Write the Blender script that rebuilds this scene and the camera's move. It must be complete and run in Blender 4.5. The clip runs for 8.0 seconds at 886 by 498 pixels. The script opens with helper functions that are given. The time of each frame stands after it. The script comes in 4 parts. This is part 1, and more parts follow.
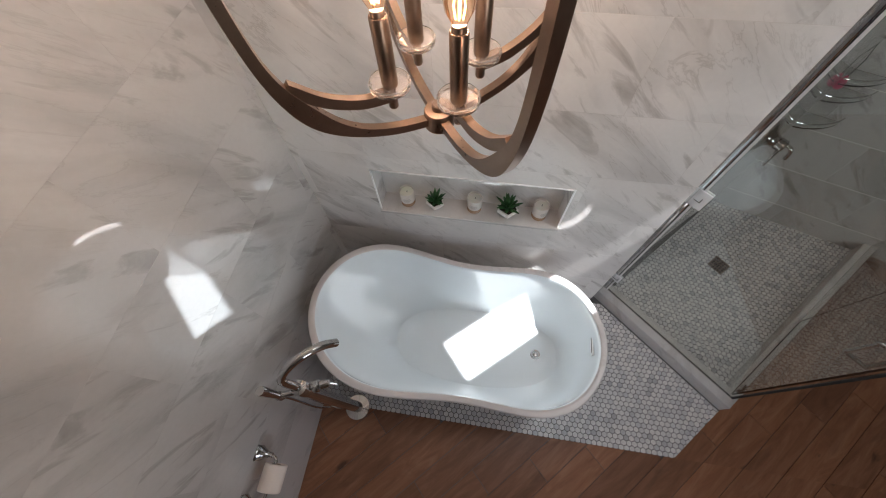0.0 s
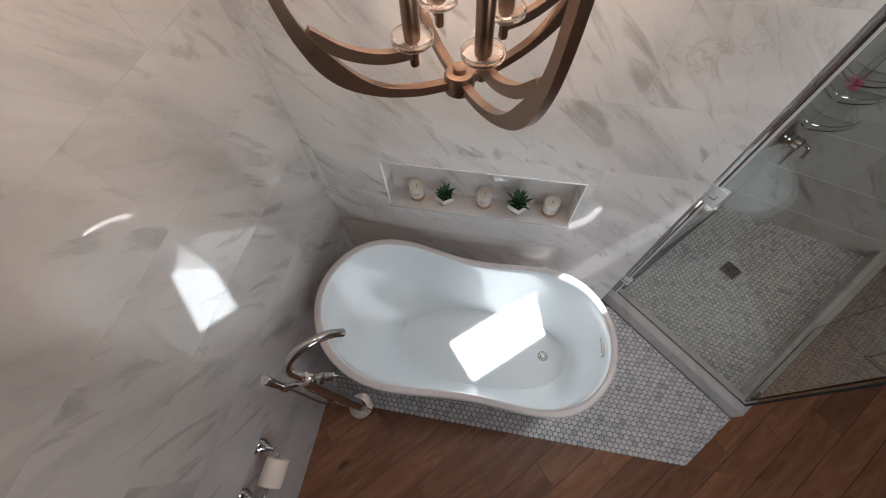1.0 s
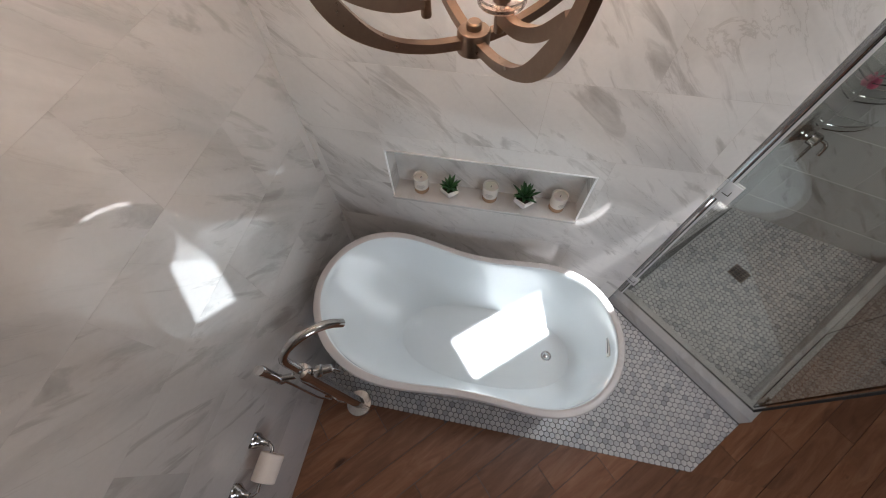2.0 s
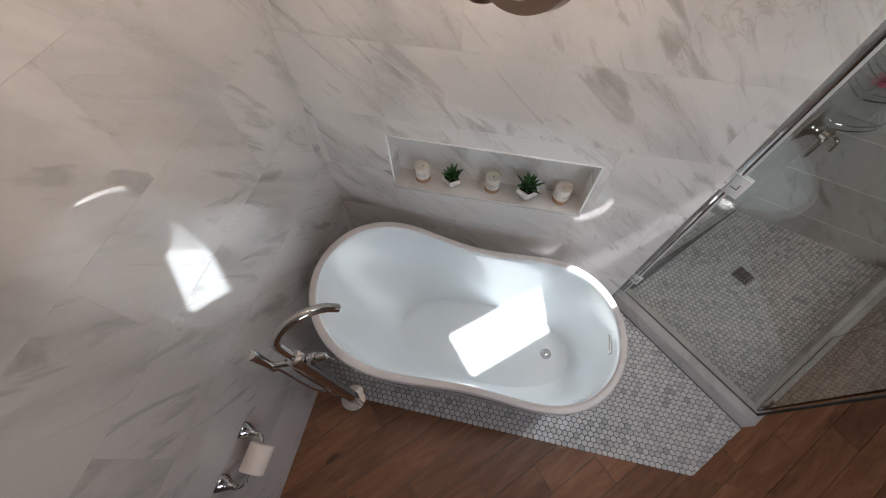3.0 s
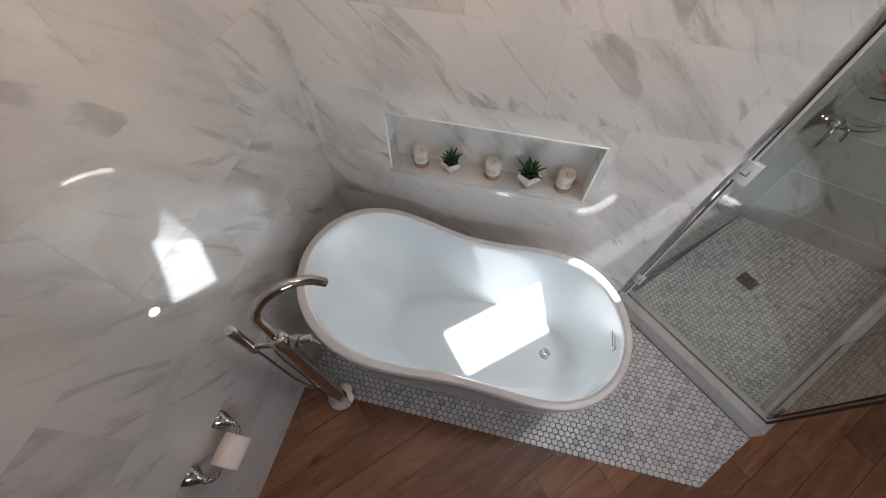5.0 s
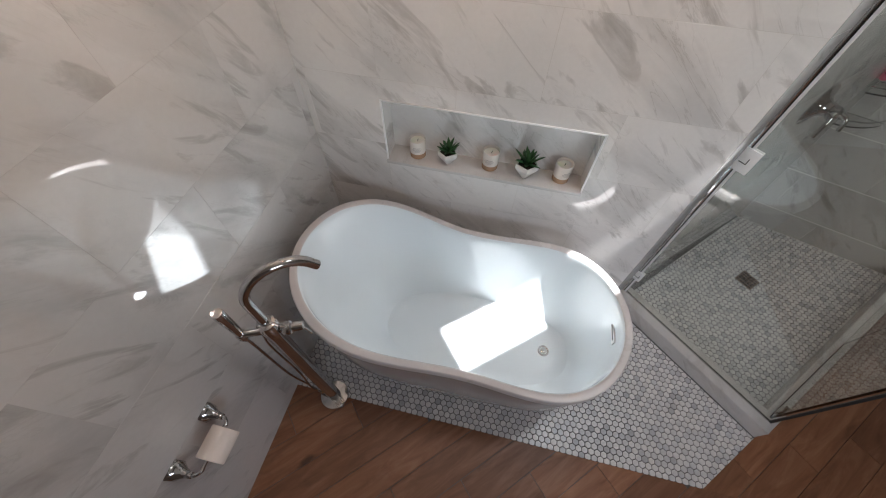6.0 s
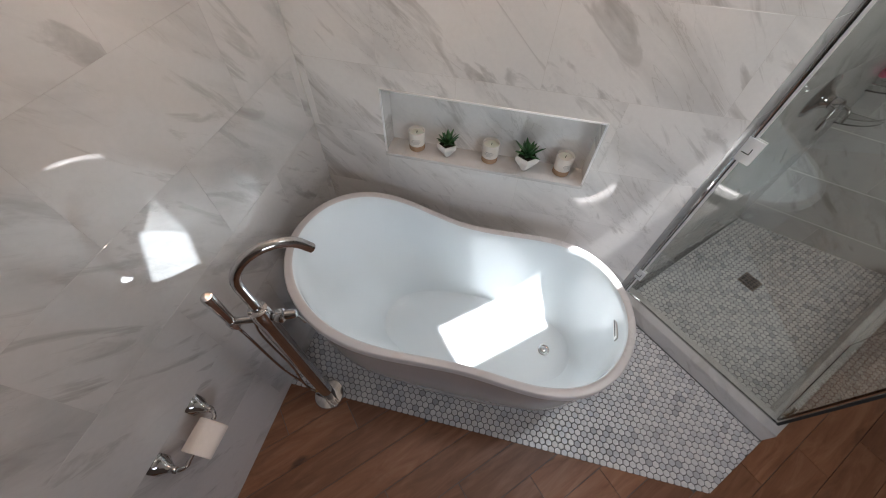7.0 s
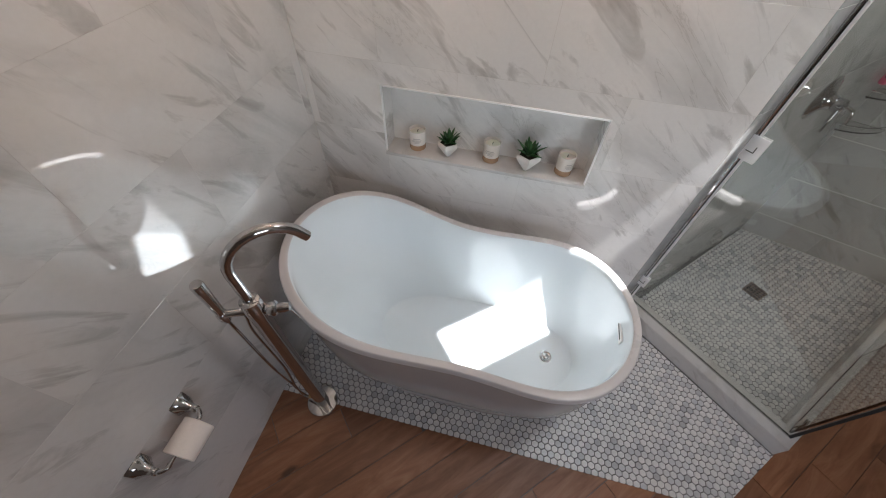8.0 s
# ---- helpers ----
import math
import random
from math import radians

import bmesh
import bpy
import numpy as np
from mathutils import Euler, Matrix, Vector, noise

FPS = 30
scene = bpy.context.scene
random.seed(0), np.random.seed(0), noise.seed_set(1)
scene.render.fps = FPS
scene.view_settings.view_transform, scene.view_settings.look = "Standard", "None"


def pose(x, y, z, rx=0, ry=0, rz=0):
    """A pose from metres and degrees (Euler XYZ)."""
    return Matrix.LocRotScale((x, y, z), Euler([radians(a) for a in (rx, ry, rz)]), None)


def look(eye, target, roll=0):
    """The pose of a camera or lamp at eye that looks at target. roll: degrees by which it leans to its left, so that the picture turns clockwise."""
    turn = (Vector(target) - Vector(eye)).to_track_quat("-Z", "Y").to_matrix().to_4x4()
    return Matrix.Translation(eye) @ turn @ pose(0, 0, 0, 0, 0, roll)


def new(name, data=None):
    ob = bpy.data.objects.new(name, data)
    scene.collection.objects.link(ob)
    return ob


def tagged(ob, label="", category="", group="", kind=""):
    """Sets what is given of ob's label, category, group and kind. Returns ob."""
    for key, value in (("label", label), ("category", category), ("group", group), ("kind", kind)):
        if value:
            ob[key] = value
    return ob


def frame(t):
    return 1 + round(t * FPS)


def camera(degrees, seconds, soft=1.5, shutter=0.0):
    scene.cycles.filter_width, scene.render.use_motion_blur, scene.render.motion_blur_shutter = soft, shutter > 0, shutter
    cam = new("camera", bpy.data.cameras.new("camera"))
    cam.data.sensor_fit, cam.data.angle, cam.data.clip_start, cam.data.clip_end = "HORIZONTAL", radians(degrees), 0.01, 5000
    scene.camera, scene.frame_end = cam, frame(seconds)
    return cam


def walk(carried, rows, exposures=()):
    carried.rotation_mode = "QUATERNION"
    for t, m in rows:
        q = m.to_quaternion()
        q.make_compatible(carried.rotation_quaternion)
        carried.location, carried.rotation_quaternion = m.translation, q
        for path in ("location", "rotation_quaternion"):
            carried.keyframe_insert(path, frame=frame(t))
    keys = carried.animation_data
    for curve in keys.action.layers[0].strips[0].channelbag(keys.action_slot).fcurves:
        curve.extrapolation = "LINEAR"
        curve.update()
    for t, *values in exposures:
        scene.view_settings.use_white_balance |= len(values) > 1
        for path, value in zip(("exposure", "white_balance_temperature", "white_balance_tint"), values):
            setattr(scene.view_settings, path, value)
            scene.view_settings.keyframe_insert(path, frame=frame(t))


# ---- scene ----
cam = camera(100.6, 8.0, soft=1.1)
PATH = [
    (0, (0.844, -0.982, 2.478), (0.656, -0.08, 0.703), -3.7),
    (0.5, (0.836, -1.009, 2.457), (0.632, -0.087, 0.694), -3.8),
    (1, (0.83, -1.033, 2.432), (0.613, -0.095, 0.679), -3.7),
    (1.5, (0.822, -1.042, 2.404), (0.598, -0.098, 0.655), -3.4),
    (3, (0.826, -1.091, 2.307), (0.596, -0.121, 0.574), -1.4),
    (3.5, (0.832, -1.11, 2.276), (0.602, -0.127, 0.55), -0.7),
    (4, (0.831, -1.127, 2.238), (0.601, -0.126, 0.523), -0.1),
    (4.5, (0.837, -1.146, 2.205), (0.603, -0.12, 0.504), 0.4),
    (6, (0.865, -1.224, 2.099), (0.632, -0.122, 0.447), 1.5),
    (6.5, (0.872, -1.25, 2.063), (0.636, -0.123, 0.427), 1.8),
    (7, (0.88, -1.272, 2.026), (0.639, -0.118, 0.41), 2.0),
    (7.5, (0.888, -1.294, 1.99), (0.638, -0.104, 0.403), 2.3),
    (8, (0.891, -1.314, 1.948), (0.633, -0.084, 0.393), 2.6),
]
walk(cam, [(t, look(eye, target, roll)) for t, eye, target, roll in PATH], exposures=((0.0, 2.92), (3.0, 3.01), (8.0, 3.15)))

# ---- world, sun, large lights ----
SLANT = Vector((0.337, -0.026))             # how far the sun beam leans for each metre of height
SUN_TO = Vector((SLANT.x, SLANT.y, 1.0)).normalized()
world = bpy.data.worlds.new("world")
scene.world = world
world.use_nodes = True
wn = world.node_tree.nodes
sky = wn.new("ShaderNodeTexSky")
sky.sky_type, sky.sun_disc = "NISHITA", False
sky.sun_elevation = math.asin(SUN_TO.z)
sky.sun_rotation = math.atan2(SUN_TO.x, SUN_TO.y)
wn["Background"].inputs[1].default_value = 0.06
world.node_tree.links.new(sky.outputs[0], wn["Background"].inputs[0])

sun_data = bpy.data.lights.new("sun", "SUN")
sun_data.energy, sun_data.angle, sun_data.color = 2.7, radians(0.8), (0.97, 0.985, 1.0)
sun = new("sun", sun_data)
sun.matrix_world = look(SUN_TO * 10, (0, 0, 0))


def area_light(name, eye, target, w, h, watts, colour):
    d = bpy.data.lights.new(name, "AREA")
    d.shape, d.size, d.size_y, d.energy, d.color = "RECTANGLE", w, h, watts, colour
    ob = new(name, d)
    ob.matrix_world = look(eye, target)
    return ob


CEIL = 2.8
BULB_WATTS = 0.335
LONG = Vector((0.755, 0.656))               # the skylight's long and short directions
WIDE = Vector((0.656, -0.755))
SK_L, SK_W = 0.825, 0.255
SK_FROM = Vector((0.712, -0.468)) + SLANT * (CEIL - 0.18)
SKY_MID = SK_FROM + LONG * (SK_L / 2) + WIDE * (SK_W / 2)
SHAFT = 0.45                                # depth of the skylight's shaft
SKY_TOP = SKY_MID + SLANT * SHAFT
skl = area_light("skylight_daylight", (SKY_TOP.x, SKY_TOP.y, CEIL + SHAFT), (SKY_TOP.x, SKY_TOP.y, 0), SK_L, SK_W, 1.5, (0.91, 0.96, 1.0))
skl.matrix_world = pose(SKY_TOP.x, SKY_TOP.y, CEIL + SHAFT, 0, 0, 41.0)
# added fill from behind, mainly to brighten the floor on the right
area_light("rear_fill_light", (3.3, -3.55, 1.7), (2.9, 0, 0.3), 1.5, 1.3, 2.5, (1.0, 0.985, 0.975))


# ---- materials ----
def mat(name, base=(0.8, 0.8, 0.8), rough=0.5, metal=0.0, **kw):
    m = bpy.data.materials.new(name)
    m.use_nodes = True
    p = m.node_tree.nodes["Principled BSDF"]
    p.inputs["Base Color"].default_value = (*base, 1)
    p.inputs["Roughness"].default_value = rough
    p.inputs["Metallic"].default_value = metal
    for k, v in kw.items():
        p.inputs[k.replace("_", " ")].default_value = v
    return m


class Nodes:
    """Short hand for building node trees."""

    def __init__(self, m):
        self.t = m.node_tree
        self.p = self.t.nodes["Principled BSDF"]

    def n(self, kind, **props):
        node = self.t.nodes.new(kind)
        for k, v in props.items():
            if k == "operation":
                node.operation = v
            elif k == "blend_type":
                node.blend_type = v
            elif k == "data_type":
                node.data_type = v
        return node

    def link(self, a, b):
        self.t.links.new(a, b)

    def coords(self, jitter=0.0, rot=(0, 0, 0), scale=(1, 1, 1)):
        tc = self.n("ShaderNodeTexCoord")
        mp = self.n("ShaderNodeMapping")
        mp.inputs["Rotation"].default_value = [radians(a) for a in rot]
        mp.vector_type = "TEXTURE"
        mp.inputs["Scale"].default_value = [1 / a for a in scale]
        self.link(tc.outputs["Object"], mp.inputs["Vector"])
        if jitter:
            oi = self.n("ShaderNodeObjectInfo")
            mul = self.n("ShaderNodeMath", operation="MULTIPLY")
            mul.inputs[1].default_value = jitter
            self.link(oi.outputs["Random"], mul.inputs[0])
            add = self.n("ShaderNodeVectorMath", operation="ADD")
            self.link(mp.outputs[0], add.inputs[0])
            self.link(mul.outputs[0], add.inputs[1])
            return add.outputs[0]
        return mp.outputs[0]

    def noise(self, vec, scale, detail=4, rough=0.5, distortion=0.0):
        t = self.n("ShaderNodeTexNoise")
        t.inputs["Scale"].default_value = scale
        t.inputs["Detail"].default_value = detail
        t.inputs["Roughness"].default_value = rough
        t.inputs["Distortion"].default_value = distortion
        if vec is not None:
            self.link(vec, t.inputs["Vector"])
        return t.outputs[0]

    def ramp(self, fac, stops):
        r = self.n("ShaderNodeValToRGB")
        e = r.color_ramp.elements
        while len(e) < len(stops):
            e.new(0.5)
        for el, (pos, col) in zip(e, stops):
            el.position = pos
            el.color = (*col, 1) if len(col) == 3 else col
        self.link(fac, r.inputs[0])
        return r.outputs[0]

    def mix(self, fac, a, b, blend="MIX"):
        m = self.n("ShaderNodeMixRGB", blend_type=blend)
        for s, v in zip(m.inputs, (fac, a, b)):
            if isinstance(v, (int, float)):
                s.default_value = v
            elif isinstance(v, tuple):
                s.default_value = (*v, 1)
            else:
                self.link(v, s)
        return m.outputs[0]

    def math(self, op, a, b):
        m = self.n("ShaderNodeMath", operation=op)
        for s, v in zip(m.inputs, (a, b)):
            if isinstance(v, (int, float)):
                s.default_value = v
            else:
                self.link(v, s)
        return m.outputs[0]

    def bump(self, height, strength, distance=0.002):
        b = self.n("ShaderNodeBump")
        b.inputs["Strength"].default_value = strength
        b.inputs["Distance"].default_value = distance
        self.link(height, b.inputs["Height"])
        self.link(b.outputs[0], self.p.inputs["Normal"])


def grey(v, tint=(1, 1, 1)):
    return tuple(v * c for c in tint)


def marble(name, light=0.82, vein=0.35, rough=0.03, tint=(1.0, 0.98, 0.96), slant=38, ior=1.54, thread=0.5):
    m = mat(name, rough=rough, IOR=ior)
    k = Nodes(m)
    # long soft smudges and short dark dashes along one slanting direction
    v = k.coords(jitter=23.0, rot=(0, slant, 0), scale=(1.0, 1.0, 3.3))
    v2 = k.coords(jitter=41.0, rot=(0, slant + 6, 0), scale=(1.0, 1.0, 4.4))
    cloud = k.noise(v, 1.5, 5, 0.55, 0.6)
    dash = k.noise(v2, 2.5, 6, 0.58, 0.9)
    fine = k.noise(k.coords(jitter=7.0), 60, 3, 0.6)
    a, b = grey(light, tint), grey(light * 0.80, tint)
    body = k.ramp(cloud, [(0.34, b), (0.52, a), (1.0, grey(light * 1.04, tint))])
    dark = k.ramp(dash, [(0.575, (0, 0, 0)), (0.625, (0.42, 0.42, 0.42)), (0.72, (0.85, 0.85, 0.85))])
    ridge = k.noise(v2, 1.3, 9, 0.62, 1.6)
    thin = k.ramp(ridge, [(0.490, (0, 0, 0)), (0.498, (thread,) * 3), (0.502, (thread,) * 3), (0.512, (0, 0, 0))])
    thin = k.mix(1.0, thin, k.ramp(cloud, [(0.40, (1, 1, 1)), (0.58, (0, 0, 0))]), "MULTIPLY")
    body = k.mix(thin, body, grey(vein * 0.95, (1.0, 0.95, 0.9)))
    veined = k.mix(dark, body, grey(vein, (1.0, 0.96, 0.92)))
    col = k.mix(0.05, veined, k.ramp(fine, [(0.3, (0.3, 0.3, 0.3)), (0.7, (1, 1, 1))]), "MULTIPLY")
    k.link(col, k.p.inputs["Base Color"])
    k.link(k.ramp(fine, [(0.2, (rough * 0.8,) * 3), (0.8, (rough * 1.25,) * 3)]), k.p.inputs["Roughness"])
    k.bump(k.noise(k.coords(jitter=3.0), 3.0, 2), 0.02, 0.004)
    return m


MARBLE = marble("polished_marble_tile", light=0.84, vein=0.46, ior=1.95)
# same tile as the tub wall; the west wall's shade is in its darker base
MARBLE_WEST_SHADED = marble("polished_marble_tile_west_shaded", light=0.63, vein=0.38, slant=46, ior=2.12, thread=0.25)
# the shower's dimmer light is put into this darker copy of the marble
MARBLE_SHOWER_SHADED = marble("polished_marble_tile_shower_shaded", light=0.42, vein=0.23)
SILL = marble("marble_sill", light=0.64, vein=0.5, rough=0.15)


def plain(name, base, rough, wear=0.12, scale=14.0, bump=0.0, metal=0.0, **kw):
    m = mat(name, base, rough, metal, **kw)
    k = Nodes(m)
    v = k.coords(jitter=5.0)
    big = k.noise(v, scale * 0.2, 3)
    small = k.noise(v, scale * 4, 4, 0.6)
    f = k.math("ADD", k.math("MULTIPLY", big, 0.6), k.math("MULTIPLY", small, 0.4))
    lo = tuple(c * (1 - wear) for c in base)
    hi = tuple(min(1, c * (1 + wear)) for c in base)
    k.link(k.ramp(f, [(0.3, lo), (0.7, hi)]), k.p.inputs["Base Color"])
    k.link(k.ramp(f, [(0.3, (rough * 0.85,) * 3), (0.7, (min(1, rough * 1.15),) * 3)]), k.p.inputs["Roughness"])
    if bump:
        k.bump(small, bump)
    return m


GROUT = plain("grout_grey", (0.13, 0.127, 0.125), 0.9, 0.2, 30, 0.2)
# wall grout toned down to go with the shaded west tiles
GROUT_WEST_SHADED = plain("grout_west_wall_shaded", (0.50, 0.48, 0.46), 0.8, 0.05)
GROUT_WALL = plain("grout_wall", (0.63, 0.605, 0.58), 0.8, 0.05)
ACRYLIC = plain("white_acrylic", (0.725, 0.768, 0.792), 0.08, 0.012, 3, Specular_IOR_Level=0.26)
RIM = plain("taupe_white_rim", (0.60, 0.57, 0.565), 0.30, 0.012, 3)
# rim colour taken darker: the shade on the tub's outside is painted in
SHELL_SHADED = plain("taupe_shell_shaded", (0.44, 0.40, 0.385), 0.14, 0.012, 3)
# for the unseen walls; kept dark to hold back bounced light
UNSEEN_PAINT = plain("unseen_wall_paint", (0.26, 0.235, 0.22), 0.8, 0.04)
CEILING_PAINT = plain("ceiling_paint", (0.64, 0.62, 0.60), 0.8, 0.03)
CHROME = plain("chrome", (0.60, 0.60, 0.60), 0.05, 0.03, 9, metal=1.0)
# plain white in place of what bright chrome would reflect
CHROME_SHEEN = plain("chrome_sheen_white", (0.93, 0.93, 0.93), 0.22, 0.03, 9)
TRIM = plain("polished_trim", (0.97, 0.97, 0.97), 0.42, 0.02, 9, metal=1.0)
NICKEL = plain("brushed_bronze_nickel", (0.30, 0.212, 0.158), 0.30, 0.14, 25, metal=1.0)
DARK = plain("dark_rubber", (0.02, 0.02, 0.02), 0.6)
PAPER = plain("tissue_paper", (0.80, 0.72, 0.66), 0.9, 0.05, 40, 0.25)
CARD = plain("cardboard", (0.35, 0.25, 0.17), 0.9)
WAX = plain("candle_wax", (0.82, 0.77, 0.70), 0.45, 0.03, Subsurface_Weight=0.2)
FROST = plain("frosted_candle_glass", (0.78, 0.74, 0.69), 0.25, 0.04)
AMBER = plain("amber_glass_base", (0.42, 0.27, 0.17), 0.2, 0.1, 8)
POT = plain("white_ceramic", (0.82, 0.80, 0.78), 0.35, 0.04, 12)
SOIL = plain("soil", (0.03, 0.022, 0.016), 0.95, 0.4, 60, 0.6)
BRASS = plain("brass", (0.75, 0.55, 0.25), 0.2, 0.1, metal=1.0)
PRINT = plain("grey_print", (0.42, 0.40, 0.38), 0.7)
PINK = plain("pink_plastic", (0.55, 0.07, 0.16), 0.4)


def glass(name, tint, rough=0.0, ior=1.45):
    m = mat(name, tint, rough)
    p = m.node_tree.nodes["Principled BSDF"]
    p.inputs["Transmission Weight"].default_value = 1.0
    p.inputs["IOR"].default_value = ior
    return m


PANE = glass("shower_glass", (0.90, 0.925, 0.885), 0.0, 1.80)
SHELF_GLASS = glass("shelf_glass", (0.93, 0.96, 0.94), 0.0, 1.45)
CLEAR = glass("clear_acrylic_cup", (0.95, 0.88, 0.82), 0.10)
CLEAR.node_tree.nodes["Principled BSDF"].inputs["Transmission Weight"].default_value = 0.96
BULB = glass("bulb_glass", (1.0, 0.72, 0.50), 0.0, 1.2)


def glow(name, colour, strength):
    m = mat(name, (0, 0, 0), 0.5)
    p = m.node_tree.nodes["Principled BSDF"]
    p.inputs["Emission Color"].default_value = (*colour, 1)
    p.inputs["Emission Strength"].default_value = strength
    return m


FILAMENT = glow("hot_filament", (1.0, 0.42, 0.13), 3.0)


def leafy():
    m = mat("succulent_leaf", (0.03, 0.10, 0.03), 0.4)
    k = Nodes(m)
    f = k.noise(k.coords(), 30, 3)
    k.link(k.ramp(f, [(0.35, (0.012, 0.05, 0.016)), (0.7, (0.05, 0.16, 0.05))]), k.p.inputs["Base Color"])
    return m


LEAF = leafy()


def hex_mat(name, v0, v1, rough):
    m = mat(name, rough=rough)
    k = Nodes(m)
    geo = k.n("ShaderNodeNewGeometry")
    oi = k.n("ShaderNodeObjectInfo")
    rnd = k.math("FRACT", k.math("ADD", geo.outputs["Random Per Island"], oi.outputs["Random"]), 0.0)
    base = k.ramp(rnd, [(0.0, grey(v0 * 0.78, (0.97, 0.97, 1.0))), (0.12, grey(v0, (0.98, 0.98, 1))), (0.45, grey(0.5 * (v0 + v1), (1, 0.985, 0.975))), (1.0, grey(v1, (1, 0.975, 0.955)))])
    cl = k.noise(k.coords(rot=(0, 0, 30), scale=(1, 3, 1)), 14, 5, 0.6, 0.5)
    col = k.mix(0.22, base, k.ramp(cl, [(0.35, (0.55, 0.55, 0.56)), (0.62, (1, 1, 1))]), "MULTIPLY")
    k.link(col, k.p.inputs["Base Color"])
    k.link(k.ramp(rnd, [(0, (rough * 0.7,) * 3), (1, (rough * 1.5,) * 3)]), k.p.inputs["Roughness"])
    return m


HEX = hex_mat("marble_hex_tile", 0.70, 0.83, 0.28)


def wood():
    m = mat("wood_look_plank", rough=0.42)
    k = Nodes(m)
    v = k.coords(jitter=31.0, scale=(0.7, 4.5, 1))
    grain = k.noise(v, 4.0, 8, 0.68, 0.8)
    streak = k.noise(k.coords(jitter=17.0, scale=(0.6, 2.4, 1)), 3.0, 5, 0.6, 1.2)
    knot = k.noise(k.coords(jitter=11.0, scale=(1, 2.4, 1)), 4.5, 3, 0.5, 0.4)
    c = k.ramp(grain, [(0.25, (0.145, 0.060, 0.030)), (0.5, (0.24, 0.109, 0.057)), (0.75, (0.34, 0.175, 0.105))])
    c = k.mix(k.ramp(streak, [(0.54, (0, 0, 0)), (0.74, (0.6, 0.6, 0.6))]), c, (0.085, 0.038, 0.020))
    c = k.mix(k.ramp(knot, [(0.66, (0, 0, 0)), (0.76, (0.8, 0.8, 0.8))]), c, (0.032, 0.016, 0.009))
    oi = k.n("ShaderNodeObjectInfo")
    c = k.mix(1.0, c, k.ramp(oi.outputs["Random"], [(0, (0.78, 0.76, 0.76)), (1, (1.22, 1.18, 1.12))]), "MULTIPLY")
    k.link(c, k.p.inputs["Base Color"])
    k.link(k.ramp(grain, [(0.3, (0.5,) * 3), (0.7, (0.34,) * 3)]), k.p.inputs["Roughness"])
    k.bump(grain, 0.25, 0.002)
    return m


WOOD = wood()


# ---- mesh helpers ----
def mesh_of(bm, name, material, smooth=True, angle=35):
    bmesh.ops.recalc_face_normals(bm, faces=bm.faces)
    me = bpy.data.meshes.new(name)
    if smooth:
        lim = radians(angle)
        for f in bm.faces:
            f.smooth = True
        for e in bm.edges:
            if len(e.link_faces) == 2 and e.calc_face_angle(0) > lim:
                e.smooth = False
    bm.to_mesh(me)
    bm.free()
    me.materials.append(material)
    return me


def part(name, bm, material, parent=None, label="", smooth=True, angle=35):
    ob = new(name, mesh_of(bm, name, material, smooth, angle))
    if parent is not None:
        ob.parent = parent
    if label:
        ob["label"] = label
    return ob


def empty(name, at=(0, 0, 0), rz=0):
    ob = new(name)
    ob.empty_display_size = 0.05
    ob.matrix_world = pose(*at, 0, 0, rz)
    return ob


def hull(bm, pts_low, pts_high):
    """A closed prism between two rings of points."""
    a = [bm.verts.new(p) for p in pts_low]
    b = [bm.verts.new(p) for p in pts_high]
    bm.faces.new(a[::-1])
    bm.faces.new(b)
    for i in range(len(a)):
        j = (i + 1) % len(a)
        bm.faces.new((a[i], a[j], b[j], b[i]))


def prism(bm, poly, z0, z1):
    hull(bm, [(x, y, z0) for x, y in poly], [(x, y, z1) for x, y in poly])


def box(bm, lo, hi, bevel=0.0):
    t = bmesh.new()
    prism(t, [(lo[0], lo[1]), (hi[0], lo[1]), (hi[0], hi[1]), (lo[0], hi[1])], lo[2], hi[2])
    if bevel:
        bmesh.ops.bevel(t, geom=list(t.edges), offset=bevel, segments=2, affect="EDGES", profile=0.6)
    join(bm, t)


def join(bm, t, m=None):
    if m is not None:
        t.transform(m)
    made = {v: bm.verts.new(v.co) for v in t.verts}
    for f in t.faces:
        bm.faces.new([made[v] for v in f.verts])
    t.free()


def rings(bm, loops, cap0=True, cap1=True):
    """Skin a list of closed rings of points."""
    vs = [[bm.verts.new(p) for p in loop] for loop in loops]
    n = len(vs[0])
    for a, b in zip(vs, vs[1:]):
        for i in range(n):
            j = (i + 1) % n
            bm.faces.new((a[i], a[j], b[j], b[i]))
    if cap0:
        bm.faces.new(vs[0][::-1])
    if cap1:
        bm.faces.new(vs[-1])


def lathe(bm, profile, at=(0, 0, 0), m=None, n=32, cap0=True, cap1=True):
    """Turn (radius, height) pairs about z."""
    t = bmesh.new()
    rings(t, [[(r * math.cos(2 * math.pi * i / n), r * math.sin(2 * math.pi * i / n), z) for i in range(n)] for r, z in profile], cap0, cap1)
    join(bm, t, (m if m is not None else Matrix.Translation(at)))


def tube(bm, pts, radius, n=14, radii=None):
    """A round pipe along points."""
    pts = [Vector(p) for p in pts]
    loops, up = [], None
    for i, p in enumerate(pts):
        d = (pts[min(i + 1, len(pts) - 1)] - pts[max(i - 1, 0)]).normalized()
        if up is None:
            up = d.orthogonal().normalized()
        up = (up - d * up.dot(d)).normalized()
        side = d.cross(up)
        r = radii[i] if radii else radius
        loops.append([p + (up * math.cos(2 * math.pi * k / n) + side * math.sin(2 * math.pi * k / n)) * r for k in range(n)])
    rings(bm, loops)


